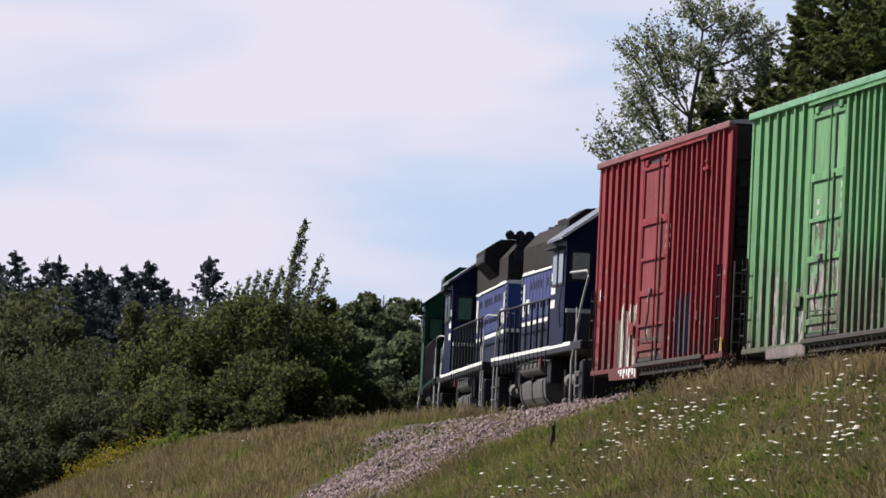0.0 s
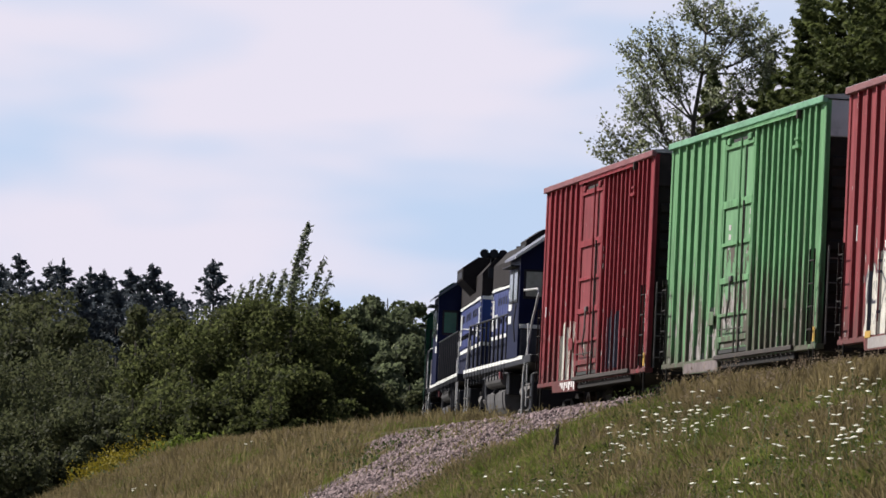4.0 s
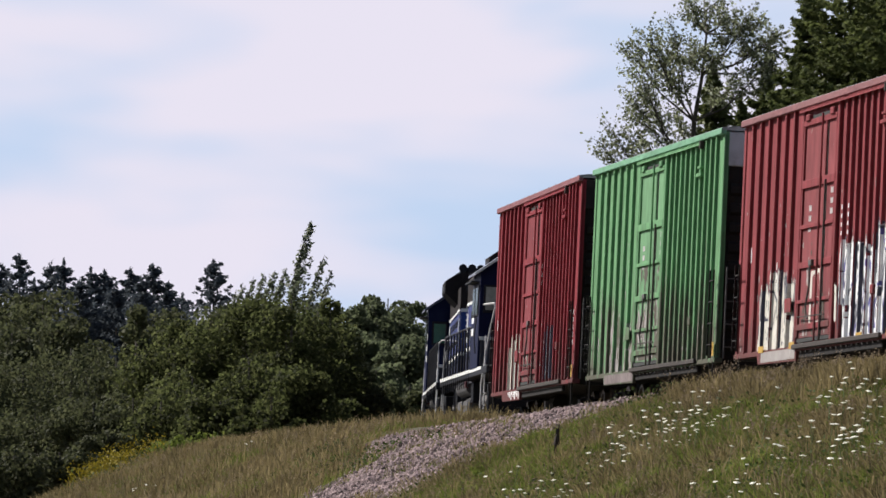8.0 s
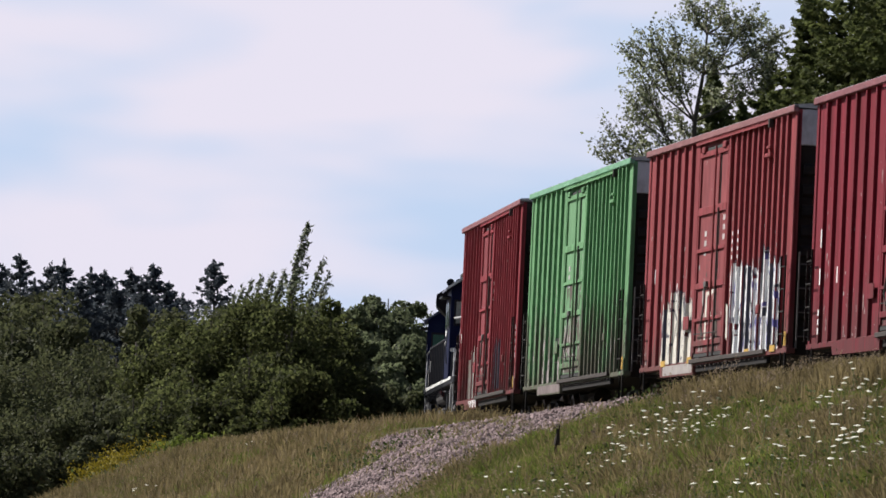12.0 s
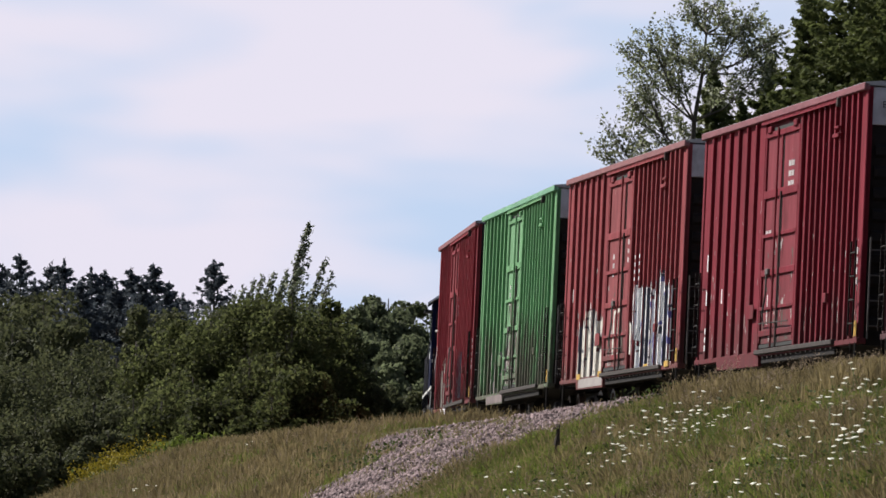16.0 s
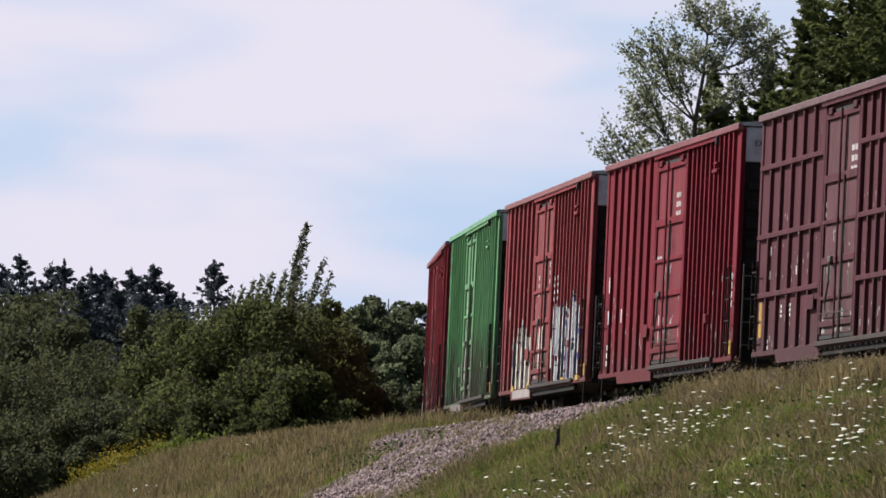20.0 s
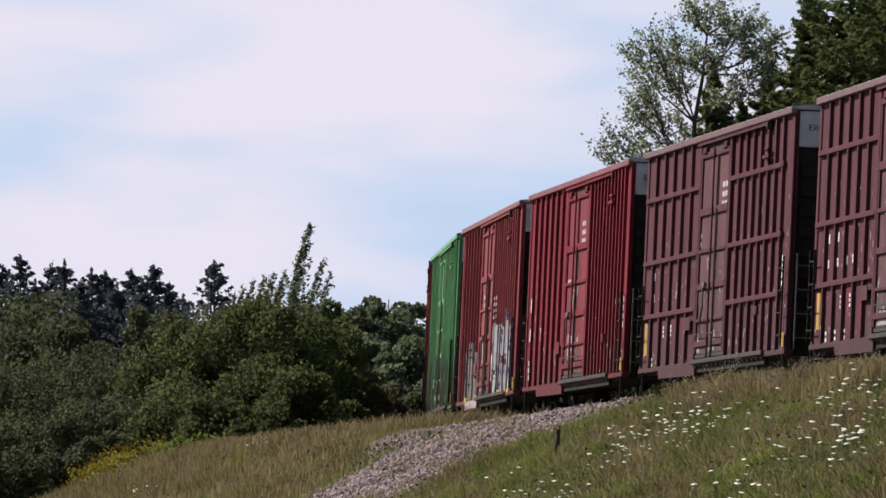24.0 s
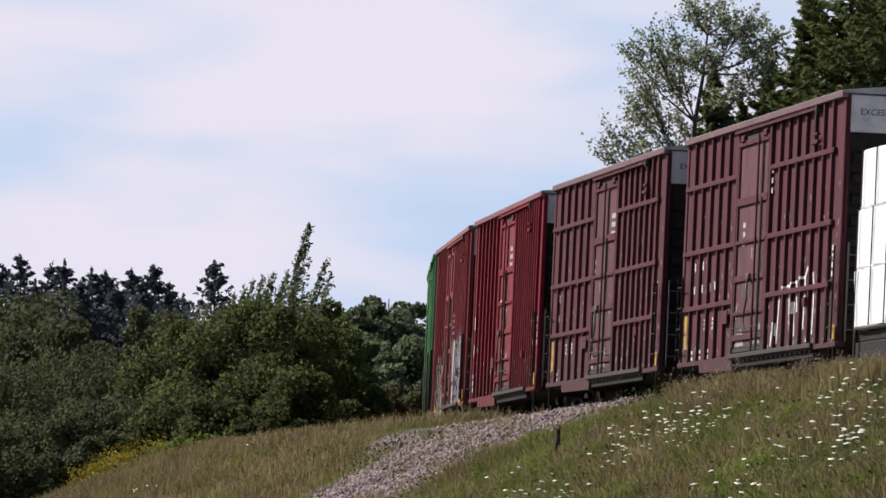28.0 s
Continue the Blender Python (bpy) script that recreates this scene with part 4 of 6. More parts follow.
def car_brown(last):
    car, posts = boxcar("boxcar", "maroon-brown boxcar with belt rails" + (" and white outline graffiti" if last else " and a plug door"), BROWN, 5, 7, True, (2.05, -1.05) if last else (1.40, -1.65), end_panel=END_GREY, end_text="EXCESS HEIGHT CAR")
    marks("lettering", car, -0.05, 4.02, 2, GRAFFITI, y=SIDE - 0.028, lines=3, h=0.13, wide=0.17)
    marks("lettering", car, 7.0, 2.62, 2, GRAFFITI, posts, 0.15, 0.08, gap=0.78)
    marks("lettering", car, 7.0, 2.22, 4, GRAFFITI, posts, 0.14, 0.07, gap=0.79)
    marks("lettering", car, 6.2, 1.70, 2, GRAFFITI, posts, 0.05, 0.09, gap=0.77, lines=3, lead=0.03)
    marks("lettering", car, 7.0, 1.14, 3, GRAFFITI, posts, 0.06, 0.10, gap=0.76, lines=2)
    marks("lettering", car, 2.25, 3.2, 1, GRAFFITI, y=SIDE - 0.028, lines=3, h=0.09)
    marks("lettering", car, -5.2, 2.5, 1, GRAFFITI, posts, 0.09, 0.08, lines=4)
    marks("lettering", car, -6.3, 2.5, 1, GRAFFITI, posts, 0.09, 0.08, lines=4)
    part("corner_stripe", Build().box(7.25, 7.55, SKIN, SKIN + 0.004, 1.25, 1.85), YELLOW, car, "orange-yellow patch")
    if last:
        line = [[(-0.75, 1.10), (-0.9, 1.42), (-1.25, 1.46), (-1.35, 1.2)], [(-1.35, 1.12), (-1.5, 1.95), (-1.75, 2.02), (-1.95, 1.9)], [(-1.9, 2.02), (-2.4, 2.06), (-2.5, 1.45), (-2.55, 1.12)], [(-2.5, 2.05), (-3.1, 2.1), (-3.2, 1.6)],
                [(-2.95, 1.75), (-3.0, 1.2)], [(-3.3, 2.12), (-3.9, 2.15), (-4.1, 2.3), (-4.3, 2.32)], [(-3.9, 2.14), (-3.85, 1.3)], [(-4.25, 2.05), (-4.4, 1.7), (-4.2, 1.35), (-4.5, 1.08)], [(-4.7, 1.2), (-4.75, 1.95), (-4.6, 2.2)]]
        paint_on_side("graffiti", car, posts, lambda x, z: any(stroke(x, z * 2.4, [(p, q * 2.4) for p, q in l], 0.085) for l in line), -5.2, -0.5, 1.02, 2.6, GRAFFITI, "white outline letters in spray paint", 0.022)
        red = [[(5.4, 1.2), (5.3, 1.7)], [(4.4, 1.2), (4.3, 1.6)]]
        paint_on_side("graffiti", car, posts, lambda x, z: any(stroke(x, z, l, 0.35) for l in red), 4.0, 5.8, 1.05, 1.9, RED_C, "red sprayed strokes", 0.05)
    return car


def lumber_car():
    """A bulkhead centre-beam flat car with wrapped bundles of lumber."""
    L = 11.15
    car = tagged(new("centerbeam_flatcar"), "centre-beam flat car carrying white-wrapped lumber", "flat car")
    part("deck", Build().box(-L + 0.3, L - 0.3, -1.45, 1.45, 0.95, 1.12, 0.02), STEEL, car)
    part("side_sill", Build().box(-L, L, 1.35, 1.48, 0.62, 0.95, 0.02), STEEL, car)
    part("side_sill", Build().box(-L, L, -1.48, -1.35, 0.62, 0.95, 0.02), STEEL, car)
    part("centre_sill", Build().box(-L, L, -0.35, 0.35, 0.6, 0.95), STEEL, car)
    for e in (-1, 1):
        coupler(car, e * (L - 0.55), e)
        truck(car, e * 8.9)
        part("handrail", Build().tube([(e * (L - 0.2), 1.50, 0.5), (e * (L - 0.2), 1.50, 1.3), (e * (L - 0.7), 1.50, 1.3), (e * (L - 0.7), 1.50, 0.5)], 0.02, 6), GREY_STEEL, car)
    part("centre_beam", Build().box(-L, L, -0.06, 0.06, 1.12, 4.0, 0.01), STEEL, car)
    rng = random.Random(5)
    for i in range(4):
        for side in (-1, 1):
            for j in range(3):
                x0, x1 = L - 0.22 - i * 5.5 - 5.3, L - 0.22 - i * 5.5 - (0.22 if j == 2 else 0.0)
                y0, y1 = (0.08, 1.60) if side > 0 else (-1.60, -0.08)
                z0 = 1.14 + j * 0.94
                b = Build()
                nx, loop = 18, []
                for k in range(24):  # a rounded, slightly slack wrapped section
                    a = 2 * math.pi * k / 24
                    ca, sa = math.cos(a), math.sin(a)
                    loop.append((math.copysign(abs(ca) ** 0.22, ca) * (y1 - y0) / 2, math.copysign(abs(sa) ** 0.07, sa) * 0.482))
                for ix in range(nx + 1):
                    tx = ix / nx
                    xx = x0 + (x1 - x0) * (tx - 0.085 * math.sin(2 * math.pi * tx))
                    edge = min(ix, nx - ix)
                    pinch = (0.80, 0.93, 0.98)[edge] if edge < 3 else 1.0
                    for k, (ly, lz) in enumerate(loop):
                        q = pinch * (1 + 0.05 * noise.noise(Vector((xx * 1.7, k * 0.6, i * 3.1 + j + side))))
                        b.v.append((xx, (y0 + y1) / 2 + ly * q, z0 + 0.48 + lz * (min(q, 1.02) if j == 2 and lz > 0 else 1.0)))
                for ix in range(nx):
                    for k in range(24):
                        p, q = ix * 24 + k, ix * 24 + (k + 1) % 24
                        b.f.append((p, q, q + 24, p + 24))
                b.f.append(tuple(range(24)))
                b.f.append(tuple(nx * 24 + k for k in range(24)))
                pack = tagged(new("lumber_pack", b.mesh("lumber_pack", WRAP)), "white plastic-wrapped lumber pack strapped on the flat car", "lumber pack", "lumber packs on the flat car")
                LOADS.append((pack, car))
                for k in range(4):
                    xs = x0 + 0.6 + k * (x1 - x0 - 1.2) / 3
                    yo = y1 + 0.03 if side > 0 else y0 - 0.03
                    part("strap", Build().box(xs - 0.02, xs + 0.02, yo - 0.012, yo + 0.004, z0 + 0.03, z0 + 0.95), LOCO_TOP, pack, "dark steel strap")
    return car


LOADS = []


# ---- locomotives ----
def locomotive(label, low, mid, top, stripe, cab_paint, roof_paint, intakes, lettered=True, horn_at=None, face=1):
    """A four-axle road switcher, cab at its rear end (-x)."""
    def near(x0, x1, y0, y1, z0, z1, c=0.0):
        return Build().box(x0, x1, y0 if face > 0 else -y1, y1 if face > 0 else -y0, z0, z1, c)

    lo = tagged(new("locomotive"), label, "locomotive", "diesel locomotives")
    part("underframe", Build().box(-8.4, 8.4, -1.5, 1.5, 1.50, 1.68, 0.02), BLACK, lo)
    for side in (-1, 1):
        y0, y1 = (1.50, 1.508) if side > 0 else (-1.508, -1.50)
        part("sill_stripe", Build().box(-6.6, 8.3, y0, y1, 1.615, 1.69), stripe, lo, "broad white stripe along the sill")
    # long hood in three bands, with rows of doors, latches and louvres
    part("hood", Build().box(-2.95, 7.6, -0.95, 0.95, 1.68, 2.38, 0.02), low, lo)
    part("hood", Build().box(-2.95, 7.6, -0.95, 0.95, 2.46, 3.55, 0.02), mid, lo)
    part("hood_stripe", Build().box(-2.95, 7.61, -0.96, 0.96, 2.38, 2.46), stripe, lo, "thin white stripe")
    if lettered:
        part("hood_stripe", near(-2.9, 7.55, 0.974, 0.984, 3.47, 3.52), stripe, lo, "thin white stripe")
    me = near(-0.27, 0.27, 0.95, 0.972, 2.50, 3.42, 0.008).mesh("hood_door", mid)
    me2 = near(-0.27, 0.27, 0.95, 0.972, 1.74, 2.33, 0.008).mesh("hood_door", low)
    vent = near(-0.09, 0.09, 0.972, 0.986, 3.12, 3.30, 0.006).mesh("louvre", BLACK)
    gap = near(0.29, 0.35, 0.95, 0.962, 2.48, 3.44).mesh("door_gap", BLACK)
    latch = near(-0.22, -0.16, 0.972, 1.0, 2.70, 2.82, 0.008).mesh("door_latch", BLACK)
    for i in range(16):
        x = -2.55 + i * 0.64
        for mesh in (me, me2):
            part("hood_door", mesh, None, lo).location = (x, 0, 0)
        if i % 5 != 4:
            part("louvre", vent, None, lo).location = (x, 0, 0)
        if i % 2:
            part("door_gap", gap, None, lo).location = (x, 0, 0)
        part("door_latch", latch, None, lo).location = (x, 0, 0)
    part("hood_top", Build().prism([(-0.97, 3.55), (0.97, 3.55), (0.97, 4.08), (0.66, 4.44), (-0.66, 4.44), (-0.97, 4.08)], 0, -2.95, 7.6), top, lo, "sooty brown-grey upper hood")
    for x0, x1, w in intakes:
        part("air_intake", Build().prism([(-0.98, 3.72), (-w, 4.02), (-w, 4.30), (-w + 0.35, 4.55), (w - 0.35, 4.55), (w, 4.30), (w, 4.02), (0.98, 3.72)], 0, x0, x1), top, lo, "flared sooty intake housing")
        part("intake_screen", near(x0 + 0.25, x1 - 0.25, w, w + 0.012, 4.05, 4.21, 0.004), BLACK, lo)
    for x in (1.3, 2.6, 5.6, 6.8):
        fan = part("radiator_fan", Build().tube([(x, 0, 4.40), (x, 0, 4.54)], 0.55, 16), top, lo)
        part("fan_guard", Build().tube([(x, 0, 4.54), (x, 0, 4.56)], 0.42, 16), BLACK, fan)
    part("exhaust_stack", Build().tube([(0.1, 0, 4.30), (0.1, 0, 4.52)], 0.26, 12), BLACK, lo)
    # the hood's far end: number boards, light and door
    part("end_light", Build().tube([(7.60, 0.15, 4.0), (7.68, 0.15, 4.0)], 0.10, 12), GLASS, lo)
    part("end_light", Build().tube([(7.60, -0.15, 4.0), (7.68, -0.15, 4.0)], 0.10, 12), GLASS, lo)
    part("end_door", Build().box(7.60, 7.63, -0.35, 0.35, 1.75, 3.3, 0.01), low, lo)
    if lettered:
        # the hood's end in a brighter blue than its sides
        part("hood_end_band", near(7.602, 7.612, 0.36, 0.94, 2.48, 3.46), BLUE_BRIGHT, lo, "brighter blue end of the hood")
        part("hood_stripe", near(7.602, 7.614, 0.30, 0.95, 3.46, 3.54), stripe, lo, "white stripe across the hood's end")
        part("number_board", near(7.60, 7.66, 0.45, 0.85, 3.95, 4.20, 0.01), BLACK, lo)
        for k in range(7):
            part("hinge", near(7.56, 7.60, 0.972, 0.992, 2.55 + k * 0.14, 2.60 + k * 0.14), WHITE, lo, "white hinge")
    # cab with steep-shouldered roof, side windows and a low nose
    part("cab", Build().prism([(-1.52, 1.68), (1.52, 1.68), (1.52, 3.82), (0.52, 4.54), (-0.52, 4.54), (-1.52, 3.82)], 0, -5.45, -2.95), cab_paint, lo)
    part("cab_roof", Build().prism([(-1.64, 3.76), (-1.64, 3.81), (-0.55, 4.61), (0.55, 4.61), (1.64, 3.81), (1.64, 3.76), (0.52, 4.55), (-0.52, 4.55)], 0, -5.66, -2.9), roof_paint, lo, "pale cab roof with overhanging eaves")
    part("roof_edge", Build().prism([(0.55, 4.62), (1.66, 3.81), (1.66, 3.75), (0.53, 4.56)], 0, -5.70, -5.66), stripe, lo, "pale edge of the cab roof")
    for x in (-4.80, -3.75):
        wf = part("window", near(x - 0.42, x + 0.42, 1.52, 1.545, 2.85, 3.55, 0.01), BLACK, lo)
        part("pane", near(x - 0.36, x + 0.36, 1.546, 1.552, 2.91, 3.49), GLASS, wf)
    part("window_shade", near(-5.3, -3.2, 1.52, 1.72, 3.60, 3.63), BLACK, lo)
    for y in (-1.22, 1.22, -0.40, 0.40):
        wf = part("window", Build().box(-5.475, -5.45, y - 0.22, y + 0.22, 2.92, 3.55, 0.008), BLACK, lo)
        part("pane", Build().box(-5.482, -5.476, y - 0.17, y + 0.17, 2.98, 3.50), PALE_GLASS if abs(y) > 1 else GLASS, wf)
        if abs(y) > 1:
            wf = part("window", Build().box(-2.95, -2.925, y - 0.20, y + 0.20, 2.88, 3.50, 0.008), BLACK, lo)
            part("pane", Build().box(-2.924, -2.918, y - 0.15, y + 0.15, 2.94, 3.44), GREEN_GLASS, wf, "green-tinted glass")
    part("nose", Build().box(-7.4, -5.45, -0.95, 0.95, 1.68, 2.85, 0.12), cab_paint, lo)
    part("grab_iron", Build().tube([(-5.2, 1.56, 2.0), (-5.2, 1.60, 2.4), (-5.2, 1.56, 2.8)], 0.016, 6), LOCO_GREY, lo)
    part("headlight", Build().tube([(-5.46, 0.16, 4.05), (-5.58, 0.16, 4.05)], 0.11, 12), GLASS, lo)
    part("headlight", Build().tube([(-5.46, -0.16, 4.05), (-5.58, -0.16, 4.05)], 0.11, 12), GLASS, lo)
    for side in (-1, 1):
        y0, y1 = (0.96, 1.47) if side > 0 else (-1.47, -0.96)
        part("battery_box", Build().box(-5.5, -2.75, y0, y1, 1.70, 2.30, 0.03), LOCO_GREY, lo, "grey equipment box beside the cab")
        part("box_trim", Build().box(-5.52, -2.73, y0, y1 + 0.02 * side, 2.30, 2.38), stripe, lo, "white edge along the box")
    if lettered:
        for k, (z, h) in enumerate(((3.0, 0.16), (2.72, 0.16), (2.44, 0.16))):
            part("lettering", near(-3.75, -3.05, 1.522, 1.528, z, z + h), WHITE, lo, "white lettering as plain bars")
        for x, z, w, h in ((-2.3, 2.6, 0.7, 0.75), (6.0, 2.62, 0.7, 0.32), (6.9, 2.58, 0.35, 0.7), (-2.3, 3.45, 1.2, 0.07), (5.2, 3.48, 2.3, 0.06)):
            for k in range(3):
                part("lettering", near(x + k * w / 3, x + (k + 0.72) * w / 3, 0.974, 0.988, z, z + h), WHITE, lo, "white lettering as plain bars")
    # horns and roof gear
    if horn_at:
        hx, hy = horn_at
        horn = Build()
        for dy, ln in ((-0.22, 0.45), (0.0, 0.6), (0.22, 0.45)):
            horn.tube([(hx, hy + dy, 4.54), (hx + ln * 0.6, hy + dy, 4.54), (hx + ln, hy + dy, 4.54)], 0.05, 8, 0.11)
        horn.box(hx - 0.06, hx + 0.06, hy - 0.26, hy + 0.26, 4.46, 4.58, 0.02)
        horn.box(hx - 0.05, hx + 0.05, hy - 0.05, hy + 0.05, 4.20, 4.50, 0.02)
        part("air_horn", horn, BLACK, lo)
    part("beacon", Build().tube([(-3.6, -0.25, 4.60), (-3.6, -0.25, 4.78)], 0.10, 10, 0.06), LOCO_GREY, lo)
    part("vent_cowl", Build().box(-5.2, -4.7, -0.35, 0.15, 4.60, 4.74, 0.03), LOCO_GREY, lo)
    part("winterization_hatch", Build().box(4.2, 5.1, -0.55, 0.55, 4.42, 4.62, 0.03), top, lo)
    for x in (-1.9, 3.2):
        part("lifting_lug", Build().box(x, x + 0.2, 0.55, 0.62, 4.42, 4.58, 0.01), BLACK, lo)
    part("antenna", Build().tube([(-4.2, 0.2, 4.6), (-4.2, 0.2, 4.76)], 0.03, 6).box(-4.5, -3.9, -0.1, 0.35, 4.60, 4.65, 0.01), BLACK, lo)
    # walkway rails
    rail = GREY_STEEL if lettered else LOCO_GREEN
    me = Build().tube([(0, 0, 1.68), (0, 0, 2.68)], 0.024, 6).mesh("stanchion", BLACK)
    for i in range(10):
        for side in (-1, 1):
            part("stanchion", me, None, lo).location = (-2.3 + i * 1.06, side * 1.47, 0)
    kick = near(-0.03, 0.03, 1.478, 1.50, 1.30, 1.70).mesh("rail_bracket", BLACK)
    for i in range(14):
        part("rail_bracket", kick, None, lo).location = (-2.3 + i * 0.76, 0.012 * face, 0)
    for side in (-1, 1):
        part("handrail", Build().tube([(-2.7, side * 1.47, 2.68), (7.6, side * 1.47, 2.68)], 0.022, 6), BLACK, lo)
        for e in (-1, 1):
            pts = [(e * 7.0, side * 1.50, 0.45), (e * 7.0, side * 1.50, 1.3), (e * 7.4, side * 1.40, 2.4), (e * 7.6, side * 1.31, 2.95), (e * 7.4, side * 1.31, 3.08), (e * 5.5, side * 1.42, 3.1)]
            if e > 0:
                pts = [(8.15, side * 1.46, 0.50), (8.10, side * 1.46, 1.6), (7.75, side * 1.46, 2.4), (7.7, side * 1.46, 2.64), (8.0, side * 1.4, 2.72), (8.5, side * 1.0, 2.70)]
            part("grab_rail", Build().tube(pts, 0.025 if e < 0 else 0.018, 6), RAIL_PAINT, lo, "pale bent grab rail")
            part("grab_rail", Build().tube([(e * 7.45, side * 1.46, 0.6), (e * 7.4, side * 1.46, 1.6), (e * 7.15, side * 1.46, 2.35)], 0.018, 6), RAIL_PAINT, lo, "pale grab rail")
            st = part("step_well", Build().box(min(e * 7.5, e * 8.4), max(e * 7.5, e * 8.4), side * 1.22 - 0.18, side * 1.22 + 0.18, 0.42, 1.28, 0.02), BLACK, lo)
            for k in range(3):
                part("step", Build().box(min(e * 7.55, e * 8.35), max(e * 7.55, e * 8.35), side * 1.38 - 0.10, side * 1.38 + 0.10, 0.50 + k * 0.27, 0.53 + k * 0.27), GREY_STEEL, st)
    # tank, reservoirs, bogies
    tank = [(1.40 * math.cos(math.pi * k / 16), 0.86 - 0.62 * math.sin(math.pi * k / 16) ** 0.8) for k in range(17)]
    part("fuel_tank", Build().prism([(1.24, 1.12), (1.40, 1.02)] + tank + [(-1.40, 1.02), (-1.24, 1.12)], 0, -1.6, 3.2), TANK, lo, "dusty grey rounded fuel tank")
    for i in range(3):
        part("tank_band", Build().prism([(1.25, 1.13), (1.42, 1.02)] + [(p * 1.012, q - 0.012) for p, q in tank] + [(-1.42, 1.02), (-1.25, 1.13)], 0, -1.2 + i * 2.0, -1.14 + i * 2.0), LOCO_GREY, lo)
    for x in (-2.3, -1.95, 3.5, 3.9):
        part("equipment_box", near(x, x + 0.28, 1.05, 1.38, 0.95, 1.42, 0.02), BLACK, lo)
    part("air_pipe", Build().tube([(-2.6, face * 1.42, 1.40), (0.0, face * 1.44, 1.46), (3.8, face * 1.42, 1.40), (4.0, face * 1.40, 0.95)], 0.022, 6), LOCO_GREY, lo)
    part("tank_filler", Build().tube([(0.6, 1.30, 1.0), (0.6, 1.44, 1.08)], 0.05, 8), BLACK, lo)
    for side in (-1, 1):
        part("air_reservoir", Build().tube([(-0.9, side * 1.28, 1.33), (2.9, side * 1.28, 1.33)], 0.17, 14), TANK, lo, "grey cylindrical air tank")
    part("emergency_cutoff", near(-1.35, -1.1, 1.42, 1.50, 1.30, 1.46, 0.01), RED_C, lo, "small red fuel cut-off")
    for e in (-1, 1):
        tr = truck(lo, e * 5.18, 2.74, True)
        for dx in (-1.37, 1.37):
            part("journal_box", Build().box(dx - 0.2, dx + 0.2, 1.10, 1.28, 0.24, 0.62, 0.04), GREY_STEEL, tr)
            part("brake_cylinder", Build().tube([(dx * 0.45, 1.18, 0.92), (dx * 0.45 + 0.45, 1.18, 0.98)], 0.13, 10), GREY_STEEL, tr)
        part("sand_pipe", Build().tube([(2.0, 1.18, 1.2), (2.15, 1.15, 0.6), (2.0, 0.9, 0.15)], 0.02, 6), GREY_STEEL, tr)
        coupler(lo, e * 8.25, e)
        part("pilot", Build().box(min(e * 8.4, e * 8.52), max(e * 8.4, e * 8.52), -1.45, 1.45, 0.25, 1.30, 0.03), BLACK, lo)
    return lo


TRAIN = []
TURNED = []  # locomotives that run cab first


def thing_pose(ob, s, half):
    m = car_pose(s, half)
    return m @ Matrix.Rotation(math.pi, 4, "Z") if ob in TURNED else m



def build_train():
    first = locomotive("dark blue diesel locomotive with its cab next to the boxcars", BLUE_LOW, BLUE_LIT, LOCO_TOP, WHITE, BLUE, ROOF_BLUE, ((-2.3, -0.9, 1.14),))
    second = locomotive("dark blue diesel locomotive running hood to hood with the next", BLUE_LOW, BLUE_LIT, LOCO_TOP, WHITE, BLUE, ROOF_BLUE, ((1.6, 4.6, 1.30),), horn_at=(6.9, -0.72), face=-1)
    lead = locomotive("dark green leading diesel locomotive", LOCO_GREEN, LOCO_GREEN, LOCO_GREEN, LOCO_GREEN, LOCO_GREEN, LOCO_GREEN, ((1.6, 4.6, 1.25),), False, face=-1)
    TURNED.extend((second, lead))
    order = [(lead, 71.2, 5.2), (second, 53.2, 5.2), (first, 34.2, 5.2), (car_red_first(), 16.20, 6.2), (car_green(), -1.56, 6.2), (car_red_second(), -19.37, 6.2),
             (car_red_third(), -37.03, 6.2), (car_brown(False), -54.86, 6.2), (car_brown(True), -72.96, 6.2), (lumber_car(), -93.25, 8.9)]
    for ob, off, half in order:
        TRAIN.append((ob, off, half))
        ob.matrix_world = thing_pose(ob, off, half)
    for pack, car in LOADS:
        pack.matrix_world = car.matrix_world.copy()


build_train()


# ---- trees and shrubs ----
def lumps(rng, centre, size, n, spread=0.75, r=(0.28, 0.5)):
    """Uneven clumps that make up a crown: centres and radii inside an ellipsoid."""
    d = unit(rng.normal(size=(n, 3)))
    q = rng.uniform(0.25, 1.0, (n, 1)) ** 0.5 * spread
    c = np.array(centre) + d * q * np.array(size)
    return c, rng.uniform(*r, n) * min(size[0], size[2])


def crown_points(rng, cs, rs, n):
    k = rng.integers(0, len(cs), n)
    d = unit(rng.normal(size=(n, 3)))
    q = rng.uniform(0.35, 1.08, (n, 1)) ** 0.6
    return cs[k] + d * q * rs[k][:, None] * np.array([1, 1, 0.85]), d


